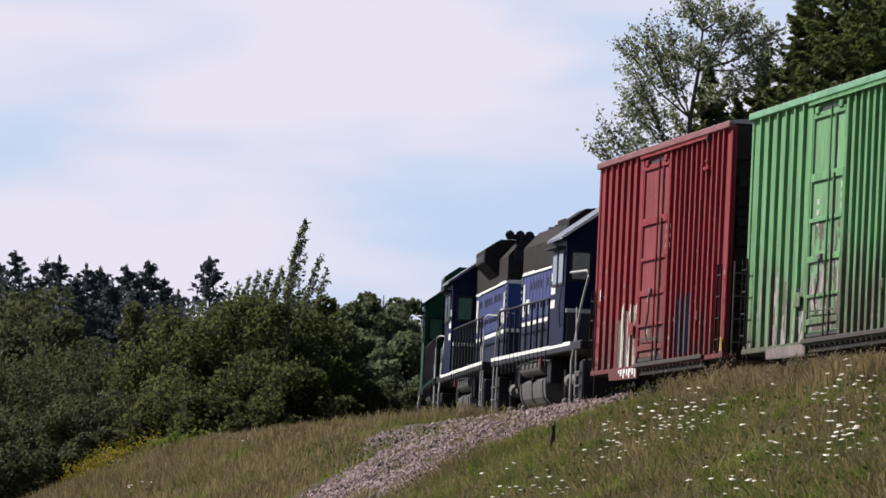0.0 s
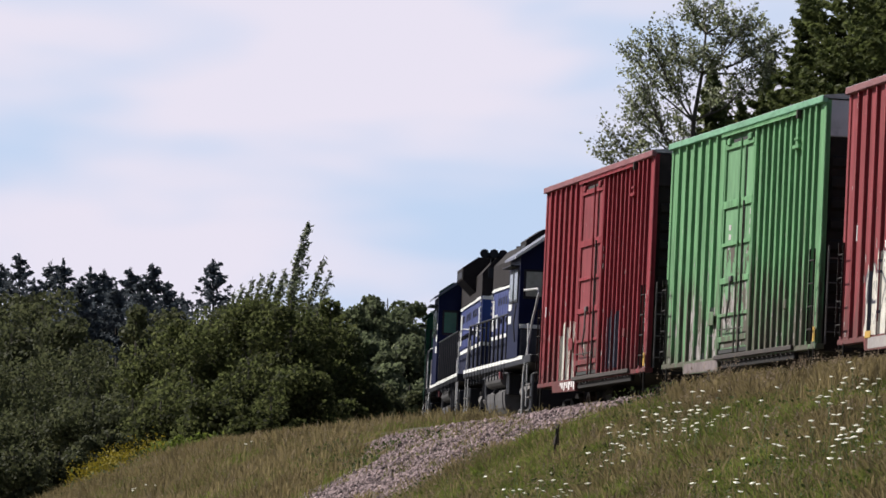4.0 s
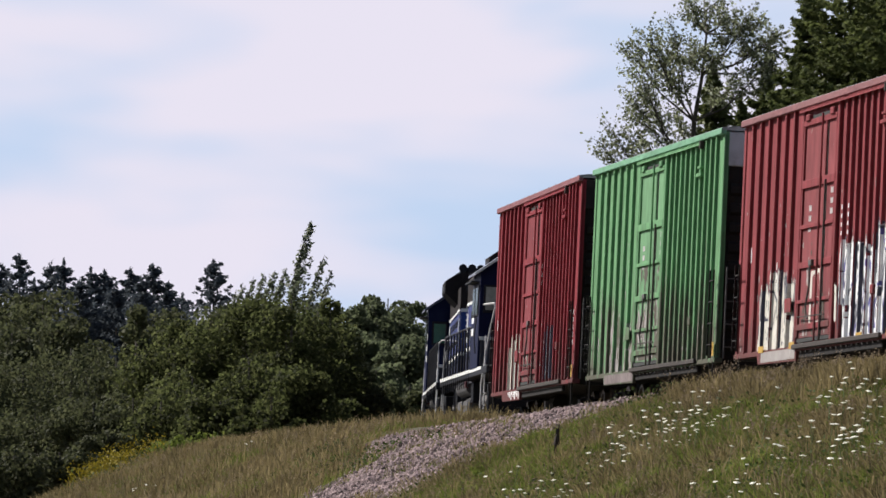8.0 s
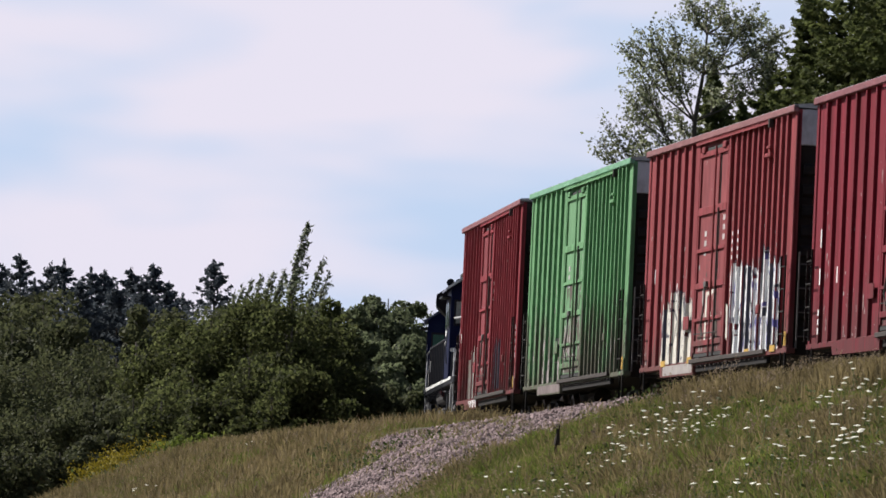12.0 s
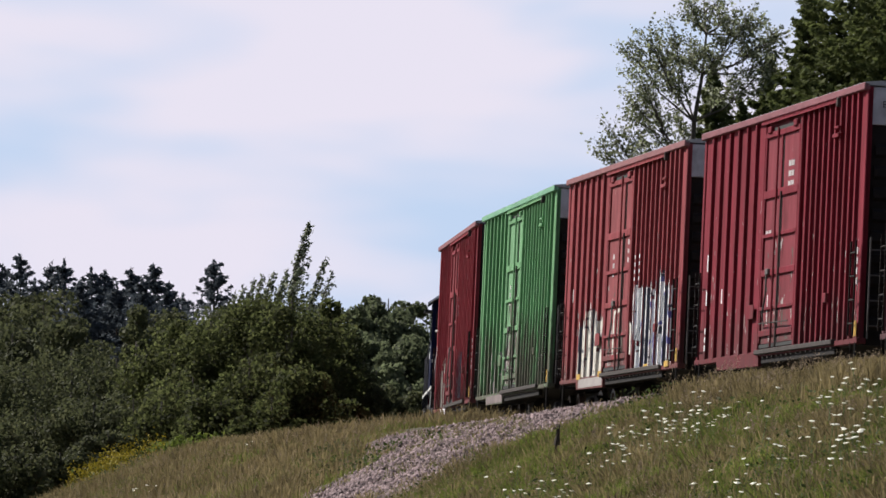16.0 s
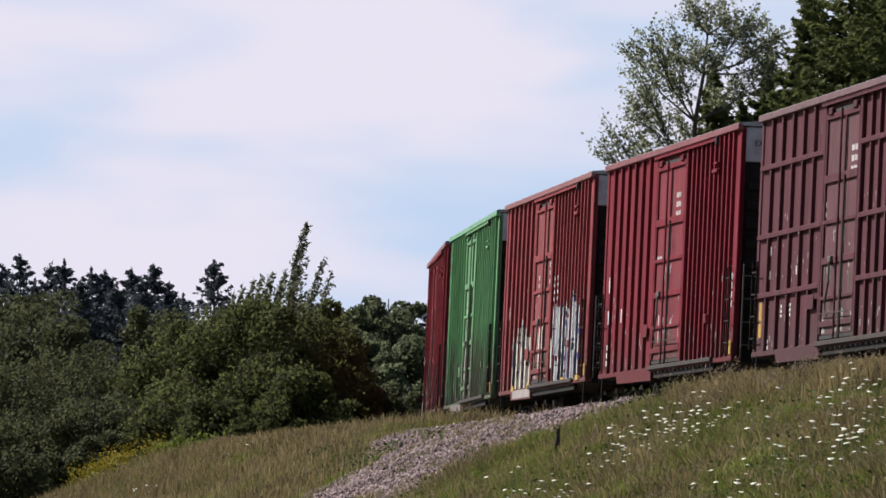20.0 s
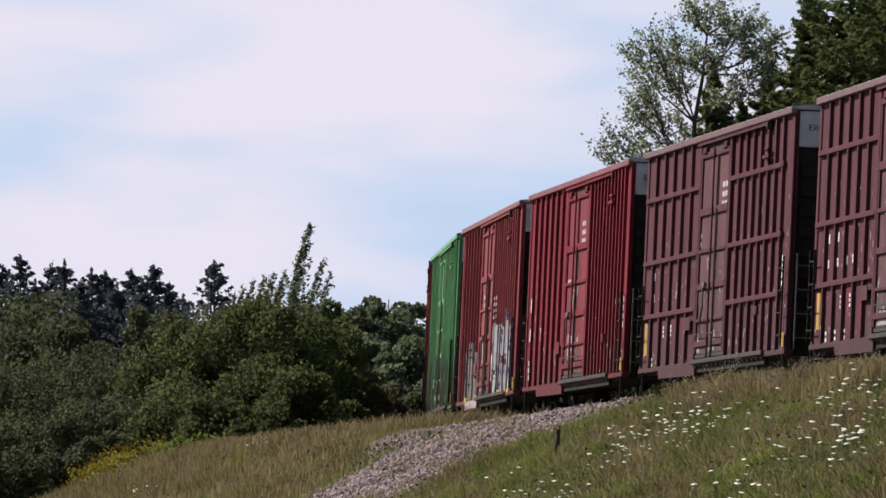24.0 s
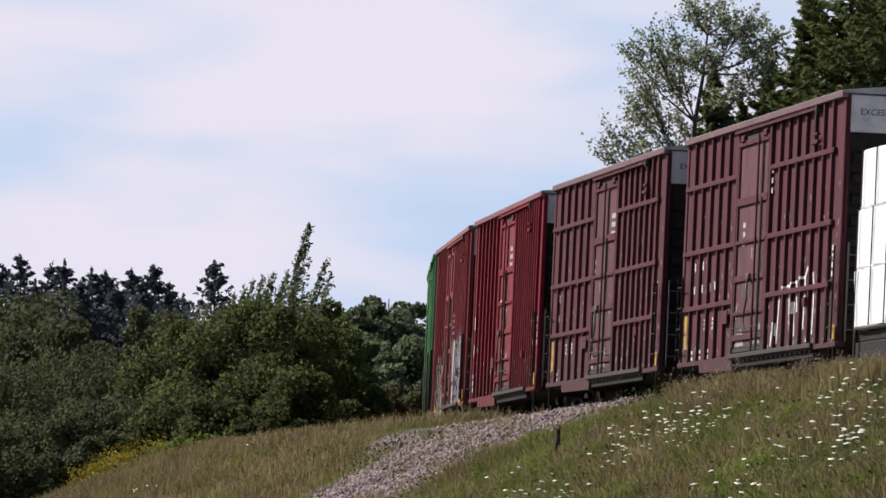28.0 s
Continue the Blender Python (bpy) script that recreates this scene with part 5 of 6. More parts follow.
def broad_tree(name, label, category, place, height, size, crown_z, n_leaves, leaf, material, rng, n_lumps=24, group="", bark=BARK, lean=0.0, spread=0.8, r=(0.26, 0.46)):
    """A tapered trunk, limbs that reach into the crown, and leaves in uneven clumps."""
    x, y = place
    z = gz(x, y) - 0.1
    tree = tagged(new(name), label, category, group)
    tree.location = (x, y, z)
    cs, rs = lumps(rng, (lean, 0, crown_z), size, n_lumps, spread, r)
    cs[:, 2] += height - (cs[:, 2] + rs * 0.88).max()  # the topmost clump ends at the tree's height
    b = Build()
    b.tube([(0, 0, 0), (lean * 0.3, 0.05, crown_z * 0.45), (lean * 0.7, 0, crown_z * 0.9), (lean, 0, crown_z + size[2] * 0.7)], 0.05 + height * 0.012, 7, 0.02)
    trunk = part("trunk", b, bark, tree)
    for i in range(min(len(cs), 14)):
        c = Vector(cs[i])
        z0 = max(0.3, min(c.z - 0.3, crown_z - size[2] * 0.6 + rng.uniform(0, 1) * size[2] * 0.8))
        a = Vector((lean * z0 / max(crown_z, 0.1) * 0.8, 0, z0))
        mid = (a + c) / 2 + Vector((rng.uniform(-0.1, 0.1), rng.uniform(-0.1, 0.1), -0.1))
        part("limb", Build().tube([a, mid, c], 0.02 + height * 0.004, 5, 0.008), bark, tree)
    p, d = crown_points(rng, cs, rs, n_leaves)
    keep = p[:, 2] > 0.05
    part("crown", leaves("crown", p[keep], leaf, material, rng, d[keep], shell=1.1), None, tree)
    return tree


def spruce(label, place, height, radius, rng, material=NEEDLE_HAZY, bare=0.06, sprays=34, needle=0.11, group="spruces", low=0.62):
    """A straight trunk with whorls of drooping boughs, each bough a spray of needled twigs."""
    x, y = place
    z = gz(x, y) - 0.1
    tree = tagged(new("spruce_tree"), label, "tree", group)
    tree.location = (x, y, z)
    part("trunk", Build().tube([(0, 0, 0), (0, 0, height * 0.5), (0, 0, height * 0.98)], 0.05 + height * 0.011, 7, 0.012), DARK_BARK, tree)
    pts, way = [], []
    wood = Build()
    h = height * bare
    while h < height * 0.985:
        f = (h - height * bare) / (height * (1 - bare))
        reach = radius * (1 - f) ** 0.9 * rng.uniform(0.8, 1.12) + 0.05
        nb = int(5 + 5 * (1 - f))
        a0 = rng.uniform(0, 6.28)
        for i in range(nb):
            a = a0 + 2 * math.pi * i / nb + rng.uniform(-0.3, 0.3)
            ln = reach * rng.uniform(0.65, 1.12)
            d = np.array([math.cos(a), math.sin(a), 0.0])
            droop = 0.28 * ln * (1 - f * 0.8)
            rise = 0.25 * f * ln
            up = rng.normal() * height * 0.008
            m = max(9, int(sprays * ln / radius * (0.35 if f < low else 2.2)))
            t = rng.uniform(0.12, 1.0, m)
            side = rng.normal(size=m) * 0.20 * ln * (1.15 - t)
            base = d * (t * ln)[:, None]
            base[:, 2] += h + up - droop * np.sin(t * 2.4) + rise * t + 0.22 * ln * np.clip(t - 0.75, 0, 1)
            base[:, 0] += -d[1] * side
            base[:, 1] += d[0] * side
            base[:, 2] -= np.abs(side) * 0.25 + rng.uniform(0, 0.10, m)
            pts.append(base)
            w = np.tile(d, (m, 1)) * 1.0
            w[:, 0] += -d[1] * np.sign(side) * 0.7
            w[:, 1] += d[0] * np.sign(side) * 0.7
            w[:, 2] -= 0.25
            way.append(w)
        h += height * (0.040 if f < low else 0.0145) * rng.uniform(0.8, 1.2)
    top = np.zeros((14, 3))
    top[:, 2] = height * np.linspace(0.93, 1.0, 14)
    pts.append(top)
    way.append(np.tile([0, 0, 1.0], (14, 1)))
    p, w = np.concatenate(pts), np.concatenate(way)
    k = 4
    p = np.repeat(p, k, 0) + rng.normal(size=(len(p) * k, 3)) * needle * 0.35
    w = np.repeat(w, k, 0)
    part("crown", leaves("crown", p, needle, material, rng, w, stretch=2.6, pull=1.6), None, tree)
    return tree


def at(px, d):
    """The plan place that lies in the direction px (tangent of the angle right of straight ahead) at distance d."""
    return (px * d, d)


T = 13568.9
SLOPE = math.radians(PITCH)


def spot(px, py, d):
    """Plan place and height of a direction at distance d."""
    return Vector(((px - 784) / T * d, d, EYE + d * math.tan(SLOPE - (py - 441) / T)))


def limbed_poplar(rng):
    """A thin-crowned poplar: forking limbs into separate clumps of fluttering leaves."""
    d = 196.0
    base = spot(1232, 700, d)
    base.z = gz(base.x, base.y) - 0.1
    tree = tagged(new("poplar_tree"), "tall open-crowned poplar with fluttering grey-green leaves", "tree")
    tree.location = base
    fork = [spot(1228, 420, d) - base, spot(1222, 300, d) - base, spot(1228, 215, d) - base, spot(1243, 130, d) - base, spot(1250, 60, d) - base]
    part("trunk", Build().tube([(0, 0, 0)] + fork, 0.11, 8, 0.025), BARK, tree)
    clumps = [(1085, 238, 40, 0), (1128, 130, 46, 1), (1148, 200, 58, 1), (1195, 62, 50, 2), (1196, 150, 56, 2), (1248, 18, 46, 4), (1262, 105, 55, 3), (1305, 62, 52, 3), (1350, 78, 42, 3),
              (1335, 140, 42, 2), (1205, 228, 46, 1), (1150, 262, 40, 0), (1110, 80, 24, 2), (1285, 165, 40, 2), (1165, 100, 40, 2), (1378, 62, 24, 3), (1220, 100, 46, 3), (1335, 45, 46, 4), (1368, 105, 36, 3), (1290, 25, 40, 4), (1122, 182, 40, 1), (1150, 70, 34, 2), (1225, 20, 36, 4), (1065, 262, 26, 0), (1120, 245, 30, 0)]
    cs = []
    for px, py, r, k in clumps:
        c = spot(px, py, d + rng.uniform(-1.2, 1.2)) - base
        c.y += rng.uniform(-0.8, 0.8)
        rad = r / T * d
        limb = Build()
        a = fork[k]
        mid = a.lerp(c, 0.5) + Vector((0, 0, -0.10 * (c - a).length))
        limb.tube([a, mid, c], 0.032, 5, 0.012, cap=False)
        for i in range(int(22 * r / 45)):
            t = rng.uniform(0.35, 1.0)
            s = mid.lerp(c, (t - 0.35) / 0.65) if t > 0.35 else mid
            e = c + Vector(unit(rng.normal(size=3))) * rad * float(rng.uniform(0.55, 1.12))
            m = s.lerp(e, 0.5) + Vector((0, 0, 0.06))
            limb.tube([s, m, e], 0.009, 4, 0.004, cap=False)
            for n in range(int(rng.integers(16, 30))):
                q = rng.uniform(0.25, 1.08)
                cs.append(np.array(s.lerp(e, q)) + rng.normal(size=3) * 0.065)
        part("limb", limb, BARK, tree)
    part("crown", leaves("crown", np.array(cs), 0.068, LEAF_POPLAR, rng, stretch=1.3), None, tree)
    SWAY.append((tree, 0.10, 2.7))
    return tree


def grown(name, label, category, px, py, d, rx, n, leaf, material, rng, group, bushy=True):
    """A bush or tree whose top stands at the height that the sight line (px, py) has at distance d."""
    top = spot(px, py, d)
    h = top.z - gz(top.x, d) + 0.1
    rz = h * (0.56 if bushy else 0.42)
    cz = h - 0.66 * rz - 0.20 * min(rx, rz)
    return broad_tree(name, label, category, (top.x, d), h, (rx, rx * 0.85, rz), cz, n, leaf, material, rng, 22 if bushy else 42, group, r=(0.24, 0.52) if bushy else (0.17, 0.34), spread=0.8 if bushy else 0.88)


def build_woods():
    rng = np.random.default_rng(11)
    for px, py, d, rx, n in [(300, 560, 205, 1.5, 11000), (372, 540, 200, 1.7, 15000), (445, 518, 196, 1.8, 15000), (515, 514, 194, 1.6, 12000), (570, 528, 196, 1.15, 8000), (612, 588, 198, 0.9, 8000), (640, 665, 204, 0.9, 11000),
                             (440, 622, 186, 1.6, 10000), (540, 640, 183, 1.4, 9000), (340, 650, 192, 1.6, 9000), (285, 690, 190, 1.2, 6000), (598, 705, 188, 0.9, 9000), (480, 690, 180, 1.2, 6000), (390, 700, 183, 1.3, 6000)]:
        grown("alder_bush", "dense dark green alder bush at the embankment's foot", "bush", px, py, d, rx, int(n * 1.0), 0.074, LEAF_BUSH if px < 590 or py > 690 else LEAF_MID, rng, "alder bushes")
    for px, py, d, rx, n in [(40, 640, 215, 2.0, 11000), (125, 600, 226, 2.0, 11000), (205, 618, 222, 1.8, 10000), (62, 705, 202, 1.6, 8000), (165, 700, 200, 1.5, 8000), (-10, 720, 192, 1.6, 7000), (235, 690, 202, 1.4, 7000), (25, 785, 184, 1.3, 6000), (105, 790, 186, 1.1, 5000), (-30, 660, 220, 1.8, 7000), (190, 760, 188, 1.1, 5000), (648, 672, 214, 0.8, 5000), (690, 684, 216, 0.8, 5000), (622, 705, 206, 0.7, 4500), (735, 690, 222, 0.8, 5000)]:
        grown("hazel_shrub", "leafy grey-green shrub in front of the woods", "bush", px, py, d, rx, int(n * 0.9), 0.080, LEAF_MID, rng, "green shrubs")
    for px, py, d, rx, n in [(75, 508, 250, 2.2, 12000), (-5, 516, 255, 2.2, 9000), (130, 560, 258, 1.7, 11000), (240, 540, 240, 1.1, 9000), (310, 545, 262, 2.0, 10000), (415, 540, 268, 2.2, 9000), (480, 532, 262, 2.0, 9000), (90, 560, 238, 1.9, 9000), (20, 575, 236, 1.8, 8000)]:
        grown("broadleaf_tree", "rounded dark green broadleaf tree at the wood's edge", "tree", px, py, d, rx, int(n * 0.75), 0.12, LEAF_MID, rng, "broadleaf trees of the wood", False)
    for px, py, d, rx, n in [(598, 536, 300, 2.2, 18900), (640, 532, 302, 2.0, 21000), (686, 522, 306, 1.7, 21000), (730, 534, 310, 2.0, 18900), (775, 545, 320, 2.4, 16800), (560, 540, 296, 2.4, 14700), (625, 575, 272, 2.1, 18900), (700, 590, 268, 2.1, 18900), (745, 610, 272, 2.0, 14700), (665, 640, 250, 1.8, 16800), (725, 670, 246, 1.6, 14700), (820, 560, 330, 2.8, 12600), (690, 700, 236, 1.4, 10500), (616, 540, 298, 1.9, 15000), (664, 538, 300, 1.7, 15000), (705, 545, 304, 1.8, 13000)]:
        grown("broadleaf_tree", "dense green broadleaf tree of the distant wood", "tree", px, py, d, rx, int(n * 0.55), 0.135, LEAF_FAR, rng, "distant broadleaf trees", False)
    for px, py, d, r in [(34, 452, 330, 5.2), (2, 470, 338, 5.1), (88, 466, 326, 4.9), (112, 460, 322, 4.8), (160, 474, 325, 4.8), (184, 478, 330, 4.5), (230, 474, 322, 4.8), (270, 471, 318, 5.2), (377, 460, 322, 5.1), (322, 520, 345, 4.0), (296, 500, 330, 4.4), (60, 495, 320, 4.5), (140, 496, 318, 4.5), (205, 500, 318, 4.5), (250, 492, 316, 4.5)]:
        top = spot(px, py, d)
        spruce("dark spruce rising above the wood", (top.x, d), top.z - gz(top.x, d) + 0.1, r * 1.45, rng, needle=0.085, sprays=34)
    limbed_poplar(rng)
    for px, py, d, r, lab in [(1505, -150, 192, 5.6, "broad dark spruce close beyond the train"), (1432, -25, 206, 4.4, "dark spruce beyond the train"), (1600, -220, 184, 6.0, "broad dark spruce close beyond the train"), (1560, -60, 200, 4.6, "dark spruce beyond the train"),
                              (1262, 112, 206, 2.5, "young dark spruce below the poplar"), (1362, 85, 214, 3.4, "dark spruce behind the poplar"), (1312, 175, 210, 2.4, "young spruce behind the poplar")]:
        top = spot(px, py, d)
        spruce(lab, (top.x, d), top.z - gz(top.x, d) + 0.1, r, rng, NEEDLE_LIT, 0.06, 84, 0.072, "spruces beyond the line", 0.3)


SWAY = []


def wispy_willow():
    """Slender stems with thin wind-blown tops that stand out of the alder bush."""
    rng = np.random.default_rng(4)
    for px, py, d, wide, n, lean, sway in ((545, 390, 200, 0.62, 48, 0.55, 0.55), (572, 452, 199, 0.50, 34, 0.60, 0.5), (584, 478, 201, 0.45, 30, 0.55, 0.5), (528, 462, 201, 0.55, 34, 0.40, 0.45), (505, 474, 202, 0.6, 44, 0.55, 0.45),
                                           (482, 478, 203, 0.6, 44, 0.50, 0.4), (464, 484, 204, 0.6, 40, 0.50, 0.4), (446, 490, 203, 0.5, 36, 0.45, 0.4), (428, 500, 204, 0.5, 30, 0.40, 0.4), (414, 512, 204, 0.45, 24, 0.35, 0.4)):
        top = spot(px, py, d)
        z0 = gz(top.x, d) - 0.1
        h = top.z - z0
        tree = tagged(new("willow_tree"), "slender willow, its thin top blown over by the wind", "tree", "wind-blown willows")
        tree.location = (top.x - lean, d, z0)
        stem = [Vector((0, 0, 0)), Vector((0, 0, h - 2.4)), Vector((lean * 0.25, 0, h - 1.4)), Vector((lean * 0.55, 0, h - 0.7)), Vector((lean, 0, h))]
        part("trunk", Build().tube(stem, 0.045, 7, 0.006), BARK, tree)
        cs = []
        for i in range(int(n * 1.35)):
            f = i / (n * 1.35)
            z1 = h - 2.5 + 2.42 * f
            ln = 1.25 * wide * (1.0 - f) ** 1.1 * rng.uniform(0.35, 1.0) + 0.08
            way = Vector((rng.normal(0.52, 0.30), rng.normal(0, 0.35), 0.72)).normalized()
            p0 = Vector((lean * max(0.0, (z1 - h + 2.4) / 2.4) ** 1.6, 0, z1))
            p1 = p0 + way * ln + Vector((0.22 * ln, 0, -0.10 * ln))
            mid = p0 + way * ln * 0.55
            part("branch", Build().tube([p0, mid, p1], 0.009, 4, 0.003), BARK, tree)
            for k in range(int(20 * ln / 0.6) + 3):
                q = rng.uniform(0.1, 1.08)
                at_q = p0.lerp(mid, q / 0.55) if q < 0.55 else mid.lerp(p1, (q - 0.55) / 0.45)
                cs.append(np.array(at_q) + rng.normal(size=3) * 0.042)
        part("crown", leaves("crown", np.array(cs), 0.062, LEAF_WISP, rng, np.tile([0.9, 0, 0.3], (len(cs), 1)), stretch=2.0, pull=0.9), None, tree)
        SWAY.append((tree, sway, 2.9 + 0.01 * px % 0.7))


def added_bank():
    """An added, unseen bank behind the camera; keeps sky light off the train's ends."""
    rng = np.random.default_rng(6)
    na, nh = 90, 14
    v = []
    for k in range(nh):
        for i in range(na):
            a = radians(196 + 150 * i / (na - 1))
            u = k / (nh - 1)
            r = 46 + 9 * u + 2.2 * math.sin(i * 0.9 + k) + 1.3 * rng.normal()
            v.append((r * math.cos(a), r * math.sin(a), -0.5 + u * (25 + 3.5 * math.sin(i * 0.7) + 2 * math.sin(i * 1.9))))
    i = (np.arange(nh - 1)[:, None] * na + np.arange(na - 1)[None]).ravel()
    f = np.stack([i, i + 1, i + na + 1, i + na], 1)
    tagged(new("backdrop", flat_mesh("backdrop", np.array(v), f, BANK_DARK)), "added dark bank behind the camera that cuts sky light", "woods", kind="structure")


build_woods()
wispy_willow()
added_bank()


# ---- grass, stones and flowers ----
def blades(name, x, y, height, width, material, rng, lean=0.35, wind=0.18, belly=0.55):
    """Many single blades standing on the ground."""
    n = len(x)
    z = ground_z(x, y) - 0.02
    a = rng.uniform(0, 2 * math.pi, n)
    h = height * rng.uniform(0.5, 1.25, n)
    tipx = np.cos(a) * lean * h * rng.uniform(0, 1, n) + wind * h
    tipy = np.sin(a) * lean * h * rng.uniform(0, 1, n)
    w = width * rng.uniform(0.6, 1.3, n)
    b = rng.uniform(-0.9, 0.9, n)
    ux, uy = np.cos(b) * w / 2, np.sin(b) * w / 2
    p0 = np.stack([x, y, z], 1)
    m = p0 + np.stack([tipx * belly ** 1.8, tipy * belly ** 1.8, h * belly], 1)
    u = np.stack([ux, uy, np.zeros(n)], 1)
    tip = p0 + np.stack([tipx, tipy, h * (1 - 0.15 * np.abs(lean))], 1)
    v = np.stack([p0, m + u, tip, m - u], 1)
    return flat_mesh(name, v.reshape(-1, 3), np.arange(n * 4).reshape(n, 4), material)


def field(v, rng_seed, sx, sy):
    """A smooth patchy value from 0 to 1 over the plan."""
    x, y = v
    r = np.random.default_rng(rng_seed)
    t = np.zeros_like(x)
    for i in range(7):
        a, f, ph = r.uniform(0, 6.28), r.uniform(0.5, 2.2), r.uniform(0, 6.28)
        t += np.sin((x * math.cos(a) / sx + y * math.sin(a) / sy) * f * 2 + ph)
    return 0.5 + 0.5 * np.tanh(t / 1.8)


def strip(rng, n, y0, y1, w0, w1):
    """Random places in a strip beside the line, in plan."""
    y = rng.uniform(y0, y1, n)
    w = rng.uniform(w0, w1, n)
    x = np.interp(y, LY, LX) - w / np.cos(np.interp(y, LY, HEAD))
    return x, y, w


def bare(x, y, w):
    """How bare the ground is: 1 in the middle of the gravel slope, falling to 0 across its ragged edges."""
    wobble = 0.5 * np.sin(w * 2.1) + 0.5 * np.sin(y * 1.7 + w) + 0.7 * np.sin(w * 9 + y * 2.3) * np.sin(w * 5.3)
    near = 97.6 - 5.4 * np.clip((w - 8.4) / 1.1, 0, 1) + wobble
    far = 121.5 - np.clip(w - 9.0, 0, 9) * 6.2 + 1.5 * np.sin(w * 2.3 + 1) + 1.2 * wobble
    loose = 2.2 + 2.2 * np.clip(w - 9.0, 0, 2)
    return np.clip((y - near) / 1.6 + 0.5, 0, 1) * np.clip((far - y) / loose + 0.5, 0, 1) * (w > 4)


def gravel(x, y, w):
    """Whether a random place lies on the gravel rather than in the grass."""
    dots = np.mod(np.sin(x * 127.1 + y * 311.7) * 43758.5453, 1.0)
    return dots < bare(x, y, w)


def build_grass():
    rng = np.random.default_rng(3)
    for n, y0, y1, w0, w1, f0 in ((190000, 46, 74, 7.4, 12.6, 0.30), (170000, 74, 100, 6.6, 12.6, 0.22)):
        x, y, w = strip(rng, n, y0, y1, w0, w1)
        ok = ~gravel(x, y, w) & ~((w < 9.2) & (y > 93.0 + 2.5 * rng.uniform(0, 1, n)))
        x, y, w = x[ok], y[ok], w[ok]
        f = 0.65 * field((x, y), 5, 0.8, 3.0) + 0.35 * field((x, y), 6, 0.22, 0.9)
        dry = rng.uniform(0, 1, len(x)) < np.clip(1.9 * f - 0.98 + f0 * 0.4, 0.10, 0.90)
        tall = np.where(w < 9.9, np.clip((95.5 - y) / 8, 0.22, 1.0), 1.0) * (0.75 + 0.5 * field((x, y), 7, 0.3, 0.8))
        tagged(new("grass", blades("grass", x[~dry], y[~dry], 0.17 * tall[~dry], 0.009, GRASS, rng, 1.9, 0.06)), "rough green grass of the embankment", "grass", kind="stuff")
        tagged(new("dry_grass", blades("dry_grass", x[dry], y[dry], 0.23 * tall[dry], 0.0075, GRASS_DRY, rng, 1.5, 0.10, 0.78)), "seeding brown grass of the embankment", "grass", kind="stuff")
    x, y, w = strip(rng, 240000, 108, 215, 5.5, 13.5)
    ok = ~gravel(x, y, w) & ~((w < 9.3) & (y < 115 + 4 * rng.uniform(0, 1, len(y)))) & ~((w < 8.2) & (y < 128 + 5 * rng.uniform(0, 1, len(y))))
    x, y, w = x[ok], y[ok], w[ok]
    f = 0.6 * field((x, y), 9, 1.5, 8.0) + 0.4 * field((x, y), 10, 0.35, 1.5)
    tall = np.where(w < 9.5, np.clip((y - 117) / 14, 0.15, 1.0), 1.0) * (0.7 + 0.6 * field((x, y), 12, 0.4, 1.5))
    dry = rng.uniform(0, 1, len(x)) < np.clip(0.10 + 0.90 * f, 0.1, 0.92)
    tagged(new("grass", blades("grass", x[~dry], y[~dry], 0.22 * tall[~dry], 0.012, GRASS, rng, 1.3, 0.05)), "green grass along the bench above the slope", "grass", kind="stuff")
    tagged(new("dry_grass", blades("dry_grass", x[dry], y[dry], 0.31 * tall[dry], 0.011, GRASS_DRY, rng, 0.9, 0.10, 0.80)), "tall brown seeding grass along the bench", "grass", kind="stuff")
    # stands of tall feathery grass along the crest
    x, y, w = strip(rng, 30000, 74, 88.5, 6.3, 8.8)
    f = field((x, y), 15, 0.6, 2.0)
    ok = (f > 0.45) & ~gravel(x, y, w)
    tagged(new("tall_grass", blades("tall_grass", x[ok], y[ok], 0.34, 0.009, GRASS_DRY, rng, 0.8, 0.12, 0.78)), "tall feathery grass on the crest", "grass", kind="stuff")
    # nodding seed heads that stand above the crest and in drifts down the slope
    for seed, y0, y1, w0, w1, n, least, h in ((51, 72, 90, 6.3, 8.9, 1500, 0.45, 0.38), (52, 48, 92, 8.6, 12.4, 2600, 0.62, 0.30), (53, 112, 165, 8.2, 12.5, 2600, 0.50, 0.38)):
        x, y, w = strip(rng, n, y0, y1, w0, w1)
        ok = (field((x, y), seed, 0.5, 1.8) > least) & ~gravel(x, y, w)
        x, y = x[ok], y[ok]
        m = len(x)
        hh = h * rng.uniform(0.55, 1.2, m)
        lean = hh * rng.uniform(0.05, 0.45, m)
        t = rng.uniform(0.0, 1.0, (m, 9))
        c = np.stack([x[:, None] + lean[:, None] * (0.75 + 0.35 * t), np.repeat(y[:, None], 9, 1), (ground_z(x, y) + hh)[:, None] - 0.12 * (1 - t) * hh[:, None] / h], -1).reshape(-1, 3)
        c += rng.normal(size=c.shape) * 0.008
        tagged(new("seed_heads", leaves("seed_heads", c, 0.010, SEED, rng, np.tile([0.4, 0, 0.8], (len(c), 1)), stretch=2.2, pull=1.2)), "pale feathery seed heads of tall grass", "grass", kind="stuff")
        tagged(new("seed_stalks", blades("seed_stalks", x, y, hh * 0.95, 0.005, GRASS_DRY, rng, 0.1, 0.25, 0.5)), "thin dry stalks under the seed heads", "grass", kind="stuff")
    x, y, w = strip(rng, 22000, 131, 152, 4.6, 6.6)
    f = field((x, y), 44, 0.7, 2.5)
    ok = (f > 0.35) & ~(gravel(x, y, w) & (y < 110))
